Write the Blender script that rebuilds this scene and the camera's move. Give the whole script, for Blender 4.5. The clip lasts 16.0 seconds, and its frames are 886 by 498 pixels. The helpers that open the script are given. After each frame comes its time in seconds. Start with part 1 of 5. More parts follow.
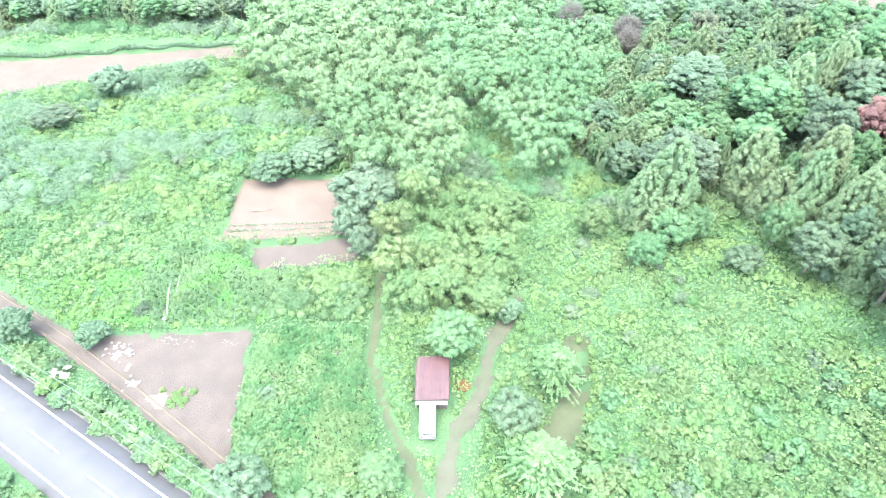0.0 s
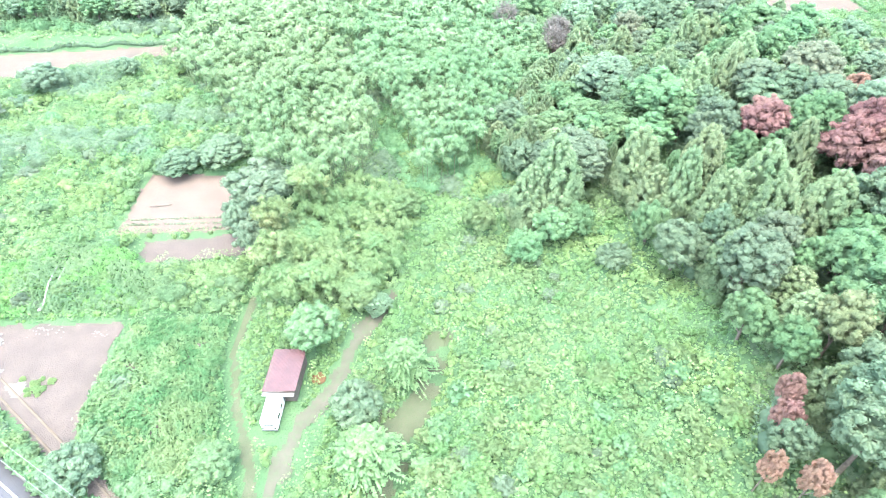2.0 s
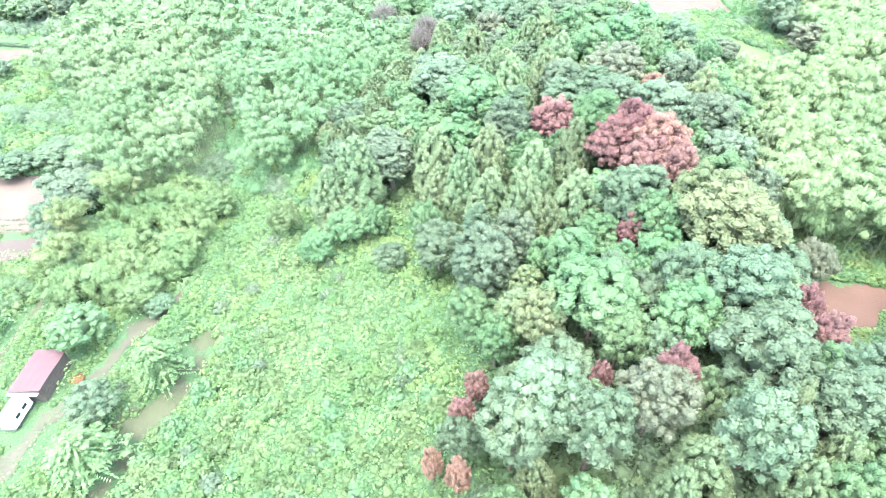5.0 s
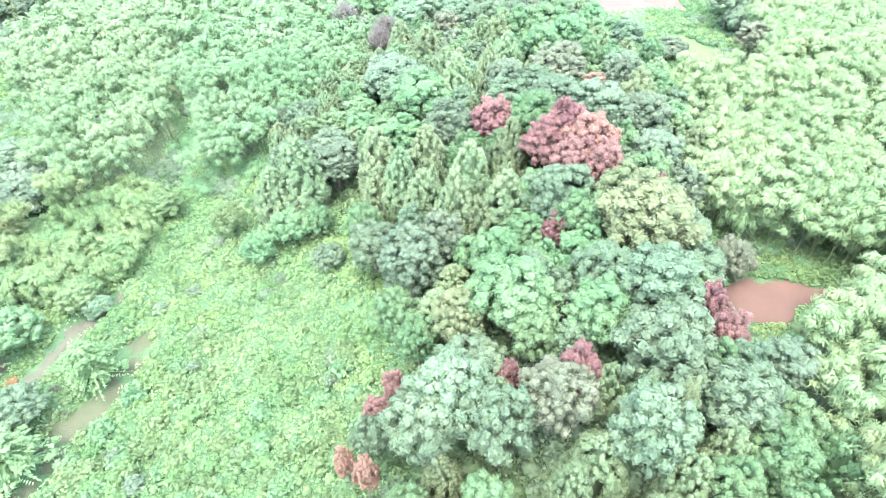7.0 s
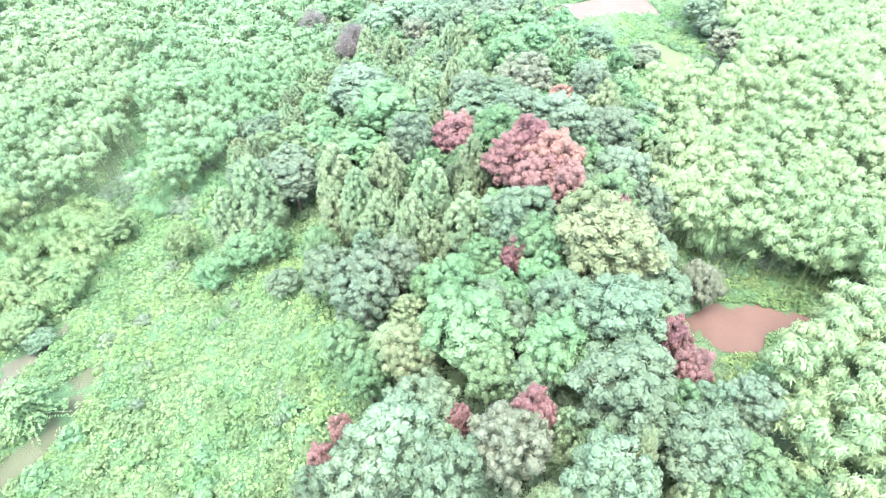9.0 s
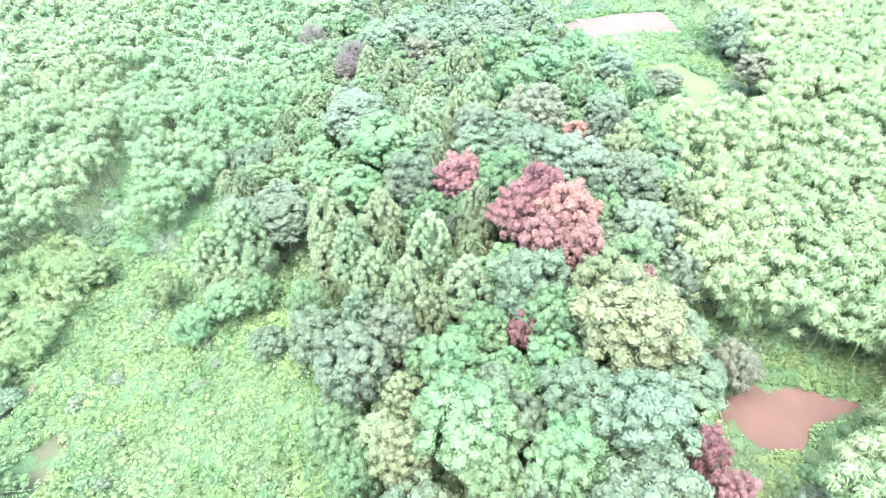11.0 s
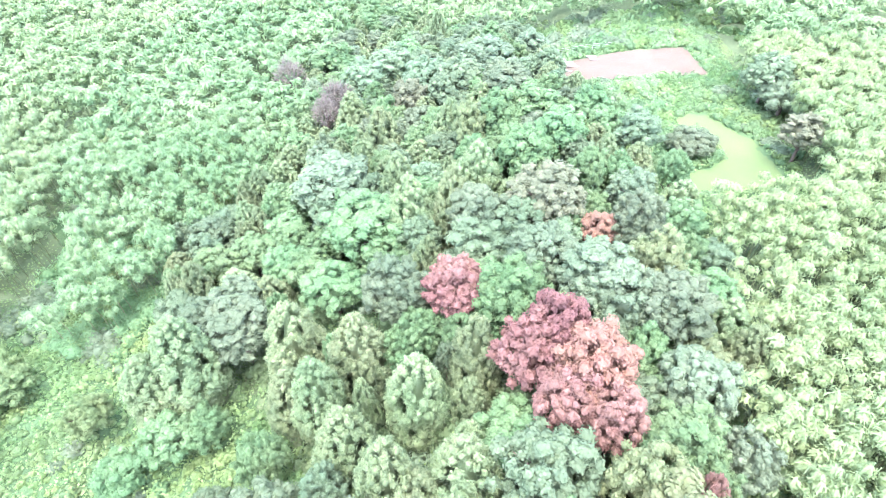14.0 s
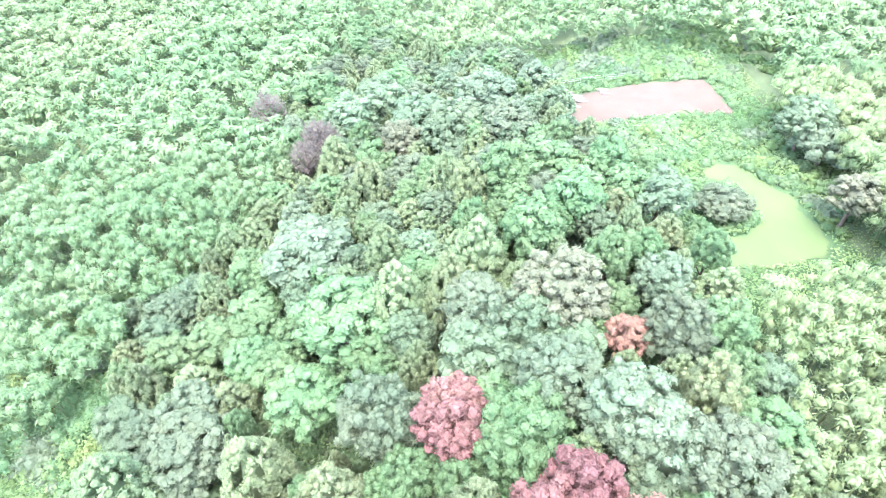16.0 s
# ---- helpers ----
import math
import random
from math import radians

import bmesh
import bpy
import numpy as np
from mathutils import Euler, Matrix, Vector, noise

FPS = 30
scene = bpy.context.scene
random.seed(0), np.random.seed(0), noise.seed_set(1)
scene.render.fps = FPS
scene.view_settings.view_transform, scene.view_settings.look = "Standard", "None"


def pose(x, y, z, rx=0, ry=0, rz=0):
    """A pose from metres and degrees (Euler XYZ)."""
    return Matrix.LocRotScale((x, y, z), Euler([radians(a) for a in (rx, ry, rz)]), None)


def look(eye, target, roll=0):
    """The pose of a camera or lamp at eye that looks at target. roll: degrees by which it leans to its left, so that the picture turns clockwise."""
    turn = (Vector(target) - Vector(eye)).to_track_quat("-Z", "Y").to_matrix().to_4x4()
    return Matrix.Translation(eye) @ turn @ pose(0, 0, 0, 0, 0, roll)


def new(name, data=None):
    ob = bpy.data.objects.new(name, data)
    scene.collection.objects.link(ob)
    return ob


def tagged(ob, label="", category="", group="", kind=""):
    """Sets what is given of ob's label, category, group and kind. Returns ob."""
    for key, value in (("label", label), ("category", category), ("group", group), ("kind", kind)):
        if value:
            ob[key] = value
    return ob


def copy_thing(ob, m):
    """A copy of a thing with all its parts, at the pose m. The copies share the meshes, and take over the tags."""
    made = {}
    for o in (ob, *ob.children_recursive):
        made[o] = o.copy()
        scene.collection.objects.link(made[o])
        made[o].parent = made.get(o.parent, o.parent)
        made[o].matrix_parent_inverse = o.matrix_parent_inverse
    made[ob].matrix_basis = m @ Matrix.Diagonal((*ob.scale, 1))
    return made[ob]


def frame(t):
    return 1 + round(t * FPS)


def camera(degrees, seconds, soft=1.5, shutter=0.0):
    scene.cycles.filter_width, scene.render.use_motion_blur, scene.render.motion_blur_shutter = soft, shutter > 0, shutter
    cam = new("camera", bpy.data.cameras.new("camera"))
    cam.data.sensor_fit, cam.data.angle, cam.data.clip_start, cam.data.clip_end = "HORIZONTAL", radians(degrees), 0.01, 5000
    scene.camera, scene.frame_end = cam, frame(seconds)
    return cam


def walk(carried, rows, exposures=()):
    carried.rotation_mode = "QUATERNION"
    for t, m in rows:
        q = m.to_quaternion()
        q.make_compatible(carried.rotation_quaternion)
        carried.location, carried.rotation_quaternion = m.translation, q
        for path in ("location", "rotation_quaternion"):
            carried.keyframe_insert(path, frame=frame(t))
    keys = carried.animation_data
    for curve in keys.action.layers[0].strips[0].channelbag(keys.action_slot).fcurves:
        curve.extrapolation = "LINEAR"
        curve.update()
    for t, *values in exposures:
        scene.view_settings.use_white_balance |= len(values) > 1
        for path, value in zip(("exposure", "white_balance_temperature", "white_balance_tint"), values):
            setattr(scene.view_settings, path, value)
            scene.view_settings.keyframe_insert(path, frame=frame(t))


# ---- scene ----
cam = camera(77.4, 16.0, soft=0.75, shutter=0.2)
PATH = [
    (0, (0.562, -0.785, 54.441), (0.551, 0.689, 53.089), -0.6),
    (0.5, (4.414, -1.196, 54.325), (4.4, 0.279, 52.975), -0.6),
    (1, (8.626, -1.445, 54.17), (8.603, 0.032, 52.822), -0.6),
    (1.5, (13.083, -1.592, 54.055), (13.055, -0.113, 52.708), -0.6),
    (2, (17.747, -1.662, 53.963), (17.714, -0.182, 52.618), -0.6),
    (2.5, (22.53, -1.563, 53.858), (22.494, -0.082, 52.513), -0.7),
    (3, (27.489, -1.513, 53.842), (27.449, -0.033, 52.497), -0.7),
    (3.5, (32.586, -1.476, 53.891), (32.544, 0.003, 52.546), -0.7),
    (4, (37.682, -1.397, 53.956), (37.638, 0.081, 52.609), -0.8),
    (4.5, (42.268, -1.49, 54.094), (42.226, -0.013, 52.747), -0.8),
    (5, (46.019, -1.628, 54.242), (45.988, -0.151, 52.894), -0.8),
    (5.2, (47.125, -1.641, 54.259), (47.104, -0.164, 52.91), -0.8),
    (7.3, (53.875, -1.809, 54.599), (53.867, -0.336, 53.246), -0.7),
    (7.5, (54.385, -1.584, 54.595), (54.376, -0.111, 53.242), -0.7),
    (8, (55.384, -0.561, 54.595), (55.383, 0.91, 53.241), -0.8),
    (8.5, (56.17, 0.767, 54.623), (56.189, 2.239, 53.269), -0.7),
    (9, (56.791, 2.452, 54.678), (56.818, 3.922, 53.322), -0.7),
    (9.2, (56.957, 3.252, 54.701), (56.985, 4.721, 53.344), -0.7),
    (11.3, (57.884, 13.172, 55.323), (57.88, 14.636, 53.96), -1.0),
    (11.5, (57.954, 14.232, 55.315), (57.952, 15.696, 53.953), -0.9),
    (12, (58.137, 17.143, 55.281), (58.135, 18.607, 53.919), -0.9),
    (12.5, (58.184, 20.156, 55.249), (58.187, 21.621, 53.887), -0.8),
    (13, (58.278, 23.275, 55.189), (58.284, 24.74, 53.828), -0.7),
    (13.5, (58.465, 26.509, 55.164), (58.472, 27.974, 53.803), -0.8),
    (14, (58.618, 29.839, 55.123), (58.626, 31.303, 53.761), -0.8),
    (14.5, (58.773, 33.261, 55.084), (58.782, 34.726, 53.722), -0.9),
    (15, (58.9, 36.712, 55.077), (58.911, 38.176, 53.715), -0.8),
    (15.5, (58.996, 40.197, 55.112), (59.011, 41.66, 53.748), -0.8),
    (16, (59.126, 43.735, 55.119), (59.144, 45.196, 53.753), -0.8),
]
EXPOSURE, SKY, SUN = 4.02, 0.15, 0.5
walk(cam, [(t, look(eye, target, roll)) for t, eye, target, roll in PATH],
     exposures=[(0.0, EXPOSURE, 6500, 2), (2.5, EXPOSURE + 0.08, 6500, 4), (5.0, EXPOSURE + 0.14, 6500, 6), (9.0, EXPOSURE + 0.12, 6500, 10), (12.0, EXPOSURE + 0.14, 6500, 14), (16.0, EXPOSURE + 0.13, 6500, 15)])

# ---- sky and sun: a bright overcast day ----
world = bpy.data.worlds.new("overcast_sky")
scene.world = world
world.use_nodes = True
wn = world.node_tree.nodes
sky = wn.new("ShaderNodeTexSky")
sky.sky_type = 'NISHITA'
sky.sun_disc = False
sky.sun_elevation = radians(75)
sky.sun_rotation = radians(200)
sky.air_density = 1.0
sky.dust_density = 3.5
sky.ozone_density = 1.0
world.node_tree.links.new(sky.outputs[0], wn["Background"].inputs[0])
wn["Background"].inputs[1].default_value = SKY
sun = new("sun", bpy.data.lights.new("sun", 'SUN'))
sun.data.energy = SUN
sun.data.angle = radians(110)
sun.data.color = (1.0, 0.96, 0.9)
sun.matrix_world = look((0, 0, 0), (-0.12, 0.22, -0.95))

rng = np.random.default_rng(7)


# ---- materials ----
def nodes(name):
    m = bpy.data.materials.new(name)
    m.use_nodes = True
    return m, m.node_tree.nodes, m.node_tree.links, m.node_tree.nodes["Principled BSDF"]


def ramp(n, a, b, lo=0.3, hi=0.7):
    r = n.new("ShaderNodeValToRGB")
    r.color_ramp.elements[0].position, r.color_ramp.elements[1].position = lo, hi
    r.color_ramp.elements[0].color, r.color_ramp.elements[1].color = (*a, 1), (*b, 1)
    return r


def noise_tex(n, l, scale, detail=4.0, world_space=True):
    t = n.new("ShaderNodeTexNoise")
    t.inputs["Scale"].default_value = scale
    t.inputs["Detail"].default_value = detail
    src = n.new("ShaderNodeNewGeometry").outputs["Position"] if world_space else n.new("ShaderNodeTexCoord").outputs["Object"]
    l.new(src, t.inputs["Vector"])
    return t


def math_node(n, l, op, a, b=None):
    m = n.new("ShaderNodeMath")
    m.operation = op
    for k, v in enumerate((a, b)):
        if v is None:
            continue
        if isinstance(v, (int, float)):
            m.inputs[k].default_value = v
        else:
            l.new(v, m.inputs[k])
    return m.outputs[0]


def foliage(name, a, b, patch=0.12, rough=0.55, lobe=0.45, spread=0.18, thin=0.58, tree=0.25):
    """Leaves: two tones in patches, each spray, bough and plant a little different, light shining through."""
    m, n, l, p = nodes(name)
    big = noise_tex(n, l, patch, 3)
    r = ramp(n, a, b, 0.40, 0.60)
    l.new(big.outputs["Fac"], r.inputs[0])
    geo = n.new("ShaderNodeNewGeometry")
    obi = n.new("ShaderNodeObjectInfo")
    v1 = math_node(n, l, 'MULTIPLY_ADD', geo.outputs["Random Per Island"], spread)
    v1.node.inputs[2].default_value = 1 - spread / 2
    v2 = math_node(n, l, 'MULTIPLY_ADD', obi.outputs["Random"], tree)
    v2.node.inputs[2].default_value = 1 - tree / 2
    bough = noise_tex(n, l, 0.8, 2)
    v3 = math_node(n, l, 'MULTIPLY_ADD', bough.outputs["Fac"], lobe)
    v3.node.inputs[2].default_value = 1 - lobe / 2
    val = math_node(n, l, 'MULTIPLY', math_node(n, l, 'MULTIPLY', v1, v2), v3)
    hue = math_node(n, l, 'MULTIPLY_ADD', obi.outputs["Random"], 0.03)
    hue.node.inputs[2].default_value = 0.485
    warm = math_node(n, l, 'MULTIPLY_ADD', bough.outputs["Fac"], -0.04)
    l.new(hue, warm.node.inputs[2])
    shift = math_node(n, l, 'ADD', warm, 0.02)
    hs = n.new("ShaderNodeHueSaturation")
    l.new(r.outputs[0], hs.inputs["Color"])
    l.new(val, hs.inputs["Value"])
    l.new(shift, hs.inputs["Hue"])
    l.new(hs.outputs[0], p.inputs["Base Color"])
    p.inputs["Roughness"].default_value = rough
    p.inputs["Specular IOR Level"].default_value = 0.08
    tr = n.new("ShaderNodeBsdfTranslucent")
    l.new(hs.outputs[0], tr.inputs["Color"])
    mix = n.new("ShaderNodeMixShader")
    mix.inputs[0].default_value = thin
    l.new(p.outputs[0], mix.inputs[1])
    l.new(tr.outputs[0], mix.inputs[2])
    l.new(mix.outputs[0], n["Material Output"].inputs["Surface"])
    return m


def earth(name, a, b, c, scale=0.35, bump=0.25, fine=9.0):
    """Bare soil: two tones in patches, fine crumbs of a third."""
    m, n, l, p = nodes(name)
    r = ramp(n, a, b, 0.35, 0.65)
    l.new(noise_tex(n, l, scale, 6).outputs["Fac"], r.inputs[0])
    small = noise_tex(n, l, fine, 5)
    k = ramp(n, (0, 0, 0), (1, 1, 1), 0.45, 0.7)
    l.new(small.outputs["Fac"], k.inputs[0])
    mx = n.new("ShaderNodeMixRGB")
    l.new(k.outputs[0], mx.inputs[0])
    l.new(r.outputs[0], mx.inputs[1])
    mx.inputs[2].default_value = (*c, 1)
    l.new(mx.outputs[0], p.inputs["Base Color"])
    p.inputs["Roughness"].default_value = 0.95
    p.inputs["Specular IOR Level"].default_value = 0.1
    bp = n.new("ShaderNodeBump")
    bp.inputs["Strength"].default_value = 0.6
    bp.inputs["Distance"].default_value = bump
    l.new(small.outputs["Fac"], bp.inputs["Height"])
    l.new(bp.outputs[0], p.inputs["Normal"])
    return m


def plain(name, col, rough=0.5, metal=0.0, var=0.25, scale=3.0):
    m, n, l, p = nodes(name)
    r = ramp(n, [c * (1 - var) for c in col], [min(1, c * (1 + var)) for c in col])
    l.new(noise_tex(n, l, scale, 5).outputs["Fac"], r.inputs[0])
    l.new(r.outputs[0], p.inputs["Base Color"])
    p.inputs["Roughness"].default_value = rough
    p.inputs["Metallic"].default_value = metal
    return m


LEAF = {
    "dark": foliage("evergreen_oak_leaves", (0.126, 0.190, 0.124), (0.158, 0.228, 0.148)),
    "gray": foliage("grey_green_leaves", (0.130, 0.188, 0.128), (0.160, 0.216, 0.148)),
    "light": foliage("fresh_green_leaves", (0.120, 0.214, 0.114), (0.156, 0.246, 0.134)),
    "yellow": foliage("yellow_green_leaves", (0.172, 0.222, 0.126), (0.204, 0.250, 0.144)),
    "red": foliage("wilted_red_leaves", (0.225, 0.138, 0.130), (0.262, 0.165, 0.152), tree=0.3),
    "orange": foliage("wilted_orange_leaves", (0.290, 0.192, 0.150), (0.320, 0.218, 0.170), tree=0.2),
    "tan": foliage("dull_tan_green_leaves", (0.157, 0.184, 0.129), (0.182, 0.205, 0.145)),
    "cedar": foliage("cedar_needles", (0.164, 0.236, 0.138), (0.206, 0.270, 0.158), tree=0.3),
    "dead": foliage("dry_purple_grey_twigs", (0.158, 0.148, 0.136), (0.184, 0.168, 0.152)),
    "pale": foliage("pale_feathery_leaves", (0.138, 0.226, 0.112), (0.168, 0.250, 0.128)),
    "lemon": foliage("yellowing_bamboo_leaves", (0.158, 0.250, 0.122), (0.188, 0.268, 0.134)),
    "bamboo": foliage("bamboo_leaves", (0.155, 0.252, 0.136), (0.188, 0.279, 0.156), patch=0.06, spread=0.25, tree=0.0),
}
LEAF["straw"] = foliage("straw_yellow_bamboo_leaves", (0.178, 0.246, 0.122), (0.215, 0.258, 0.134), patch=0.3)
LEAF["plume"] = foliage("pale_bamboo_leaves", (0.188, 0.272, 0.145), (0.222, 0.298, 0.162), patch=0.06, tree=0.0)
KUDZU = foliage("kudzu_leaves", (0.128, 0.218, 0.098), (0.186, 0.270, 0.122), patch=0.14, spread=0.3, tree=0.0)
GRASSY = foliage("tall_grass_blades", (0.125, 0.248, 0.092), (0.155, 0.272, 0.108), patch=0.1, spread=0.3, tree=0.0)
WEEDS = foliage("mixed_weeds", (0.094, 0.180, 0.084), (0.150, 0.228, 0.114), patch=0.25, spread=0.4, tree=0.0)
LEAF["kudzu"] = KUDZU
BARK = plain("bark", (0.09, 0.075, 0.06), 0.9, var=0.4)
CULM = plain("bamboo_culm_skin", (0.10, 0.13, 0.06), 0.4)
UNDER = earth("weedy_ground", (0.041, 0.082, 0.039), (0.057, 0.102, 0.049), (0.037, 0.066, 0.035), 0.25, 0.4, 4.0)
SOIL = earth("tilled_brown_soil", (0.062, 0.053, 0.048), (0.080, 0.067, 0.060), (0.055, 0.048, 0.043))
PINK = earth("pale_reddish_soil", (0.083, 0.066, 0.056), (0.102, 0.082, 0.069), (0.076, 0.062, 0.051))
FARSOIL = earth("far_pale_reddish_soil", (0.074, 0.062, 0.052), (0.089, 0.074, 0.063), (0.069, 0.057, 0.048))
REDSOIL = earth("red_bare_soil", (0.071, 0.046, 0.037), (0.087, 0.056, 0.046), (0.063, 0.043, 0.035))
TRACK = earth("trodden_track", (0.049, 0.051, 0.038), (0.065, 0.062, 0.050), (0.048, 0.063, 0.038), 0.6, 0.2, 1.6)
GRASSPATH = earth("trodden_grass", (0.048, 0.057, 0.034), (0.063, 0.066, 0.045), (0.043, 0.062, 0.033), 0.6)
LAWN = earth("mown_grass", (0.056, 0.090, 0.040), (0.069, 0.101, 0.046), (0.050, 0.082, 0.034), 0.2, 0.06, 14.0)
LITTER = earth("mossy_leaf_litter", (0.060, 0.092, 0.052), (0.085, 0.120, 0.066), (0.055, 0.080, 0.046), 0.5, 0.2, 6.0)
ASPHALT = earth("worn_asphalt", (0.059, 0.062, 0.067), (0.068, 0.068, 0.074), (0.056, 0.057, 0.062), 0.5, 0.02, 25.0)
PAINT = plain("road_paint", (0.60, 0.60, 0.60), 0.6, var=0.12, scale=6)


# ---- shapes in arrays ----
def smooth(a, b, x):
    t = np.clip((np.asarray(x, float) - a) / (b - a), 0, 1)
    return t * t * (3 - 2 * t)


def value_noise(x, y, cell, seed=0):
    x, y = np.asarray(x, float) / cell, np.asarray(y, float) / cell
    i, j = np.floor(x).astype(np.int64), np.floor(y).astype(np.int64)
    u, v = x - i, y - j
    u, v = u * u * (3 - 2 * u), v * v * (3 - 2 * v)

    def lattice(a, b):
        h = (a * 374761393 + b * 668265263 + seed * 974711) & 0x7fffffff
        h = ((h ^ (h >> 13)) * 1274126177) & 0x7fffffff
        return ((h ^ (h >> 16)) & 0xffff) / 65535.0
    return (lattice(i, j) * (1 - u) + lattice(i + 1, j) * u) * (1 - v) + (lattice(i, j + 1) * (1 - u) + lattice(i + 1, j + 1) * u) * v


def inside(poly, x, y):
    x, y = np.asarray(x, float), np.asarray(y, float)
    res = np.zeros(x.shape, bool)
    for (x1, y1), (x2, y2) in zip(poly, poly[1:] + poly[:1]):
        cross = ((y1 > y) != (y2 > y)) & (x < (x2 - x1) * (y - y1) / (y2 - y1 + 1e-12) + x1)
        res ^= cross
    return res


def line_gap(points, x, y):
    """Distance from a broken line."""
    x, y = np.asarray(x, float), np.asarray(y, float)
    best = np.full(x.shape, 1e9)
    for (x1, y1), (x2, y2) in zip(points, points[1:]):
        dx, dy = x2 - x1, y2 - y1
        t = np.clip(((x - x1) * dx + (y - y1) * dy) / (dx * dx + dy * dy), 0, 1)
        best = np.minimum(best, np.hypot(x - x1 - t * dx, y - y1 - t * dy))
    return best


def build_mesh(name, verts, quads=None, tris=None, mats=(), soft=False, index=None):
    me = bpy.data.meshes.new(name)
    quads = np.zeros((0, 4), int) if quads is None else quads
    tris = np.zeros((0, 3), int) if tris is None else tris
    loops = np.concatenate([quads.ravel(), tris.ravel()]).astype(np.int32)
    starts = np.concatenate([np.arange(len(quads)) * 4, len(quads) * 4 + np.arange(len(tris)) * 3]).astype(np.int32)
    me.vertices.add(len(verts))
    me.vertices.foreach_set("co", np.asarray(verts, np.float32).ravel())
    me.loops.add(len(loops))
    me.loops.foreach_set("vertex_index", loops)
    me.polygons.add(len(starts))
    me.polygons.foreach_set("loop_start", starts)
    if soft:
        me.polygons.foreach_set("use_smooth", np.ones(len(starts), bool))
    for m in mats:
        me.materials.append(m)
    if index is not None:
        me.polygons.foreach_set("material_index", np.asarray(index, np.int32))
    me.update(calc_edges=True)
    return me


def cards(centre, face, length, width, droop=0.15, along=None, loose=0.25, blade=False):
    """Leaf sprays: a small pointed blade at each centre, facing as given; vertices and quads."""
    n = len(centre)
    face = face / np.linalg.norm(face, axis=1, keepdims=True)
    ref = rng.normal(size=(n, 3)) if along is None else along + rng.normal(size=(n, 3)) * loose
    side = np.cross(face, ref)
    side /= np.linalg.norm(side, axis=1, keepdims=True) + 1e-9
    way = np.cross(side, face)
    L, W = (length * rng.uniform(0.7, 1.3, n))[:, None], (width * rng.uniform(0.7, 1.3, n))[:, None]
    root, tip = centre - way * L * 0.45, centre + way * L * 0.55 - face * L * droop
    if blade:
        return np.stack([root - side * W / 2, root + side * W / 2, tip], 1).reshape(-1, 3), np.arange(3 * n).reshape(-1, 3)
    mid = centre - way * L * 0.05
    v = np.stack([root, mid + side * W / 2, tip, mid - side * W / 2], 1)
    return v.reshape(-1, 3), np.arange(4 * n).reshape(-1, 4)


def sphere_dirs(n, up=0.25):
    d = rng.normal(size=(n, 3))
    d /= np.linalg.norm(d, axis=1, keepdims=True)
    d[:, 2] += up
    return d / np.linalg.norm(d, axis=1, keepdims=True)


_hull = bmesh.new()
bmesh.ops.create_icosphere(_hull, subdivisions=1, radius=1)
_hull.verts.ensure_lookup_table()
ICO_V = np.array([v.co[:] for v in _hull.verts])
ICO_F = np.array([[v.index for v in f.verts] for f in _hull.faces])
_hull.free()


class Heap:
    """Gathers pieces of one mesh."""
    def __init__(self):
        self.v, self.q, self.t, self.n = [], [], [], 0

    def add(self, v, q=None, t=None):
        self.v.append(v)
        if q is not None:
            self.q.append(q + self.n)
        if t is not None:
            self.t.append(t + self.n)
        self.n += len(v)
        return self

    def arrays(self):
        return (np.concatenate(self.v), np.concatenate(self.q) if self.q else None, np.concatenate(self.t) if self.t else None)

    def mesh(self, name, mats, soft=False):
        return build_mesh(name, *self.arrays(), mats=mats, soft=soft)


def tube(points, radii, sides=6):
    pts, r = np.asarray(points, float), np.asarray(radii, float)
    n = len(pts)
    way = np.gradient(pts, axis=0)
    way /= np.linalg.norm(way, axis=1, keepdims=True)
    ref = np.array([1.0, 0.13, 0.07])
    a = np.cross(way, ref)
    a /= np.linalg.norm(a, axis=1, keepdims=True)
    b = np.cross(way, a)
    ang = np.arange(sides) / sides * 2 * np.pi
    v = pts[:, None] + r[:, None, None] * (a[:, None] * np.cos(ang)[None, :, None] + b[:, None] * np.sin(ang)[None, :, None])
    i, j = np.meshgrid(np.arange(n - 1), np.arange(sides), indexing="ij")
    k = (j + 1) % sides
    q = np.stack([i * sides + j, i * sides + k, (i + 1) * sides + k, (i + 1) * sides + j], -1).reshape(-1, 4)
    return v.reshape(-1, 3), q


# ---- the lie of the land ----
ROAD = [(-95.0, 58.0), (-66.0, 42.3), (-49.0, 32.5), (-30.0, 21.6), (-6.0, 7.8), (40.0, -18.5)]
LANE = [(-75.0, 56.5), (-59.2, 49.0), (-46.2, 41.7), (-34.0, 33.8), (-22.4, 25.8), (-14.0, 19.5)]
TRACK_A = [(-8.5, 53.0), (-8.3, 43.1), (-8.6, 38.8), (-5.6, 30.6), (-3.3, 26.1), (-2.0, 22.0), (-0.5, 15.0)]
TRACK_B = [(9.6, 48.0), (6.0, 40.4), (4.3, 34.1), (1.1, 28.0), (0.0, 22.6), (-0.5, 15.0)]
BARE_STRIP = [(16.0, 40.0), (15.4, 36.0), (14.2, 32.4), (12.4, 28.2), (11.4, 23.0)]
FIELD_TRI = [(-44.2, 41.0), (-41.0, 42.9), (-23.9, 43.4), (-22.6, 34.2), (-21.8, 25.6), (-33.9, 34.0)]
FIELD_FAR = [(-110.0, 124.0), (-103.3, 123.6), (-47.4, 132.3), (-43.0, 126.3), (-58.8, 121.0), (-93.9, 107.7), (-112.0, 100.0)]
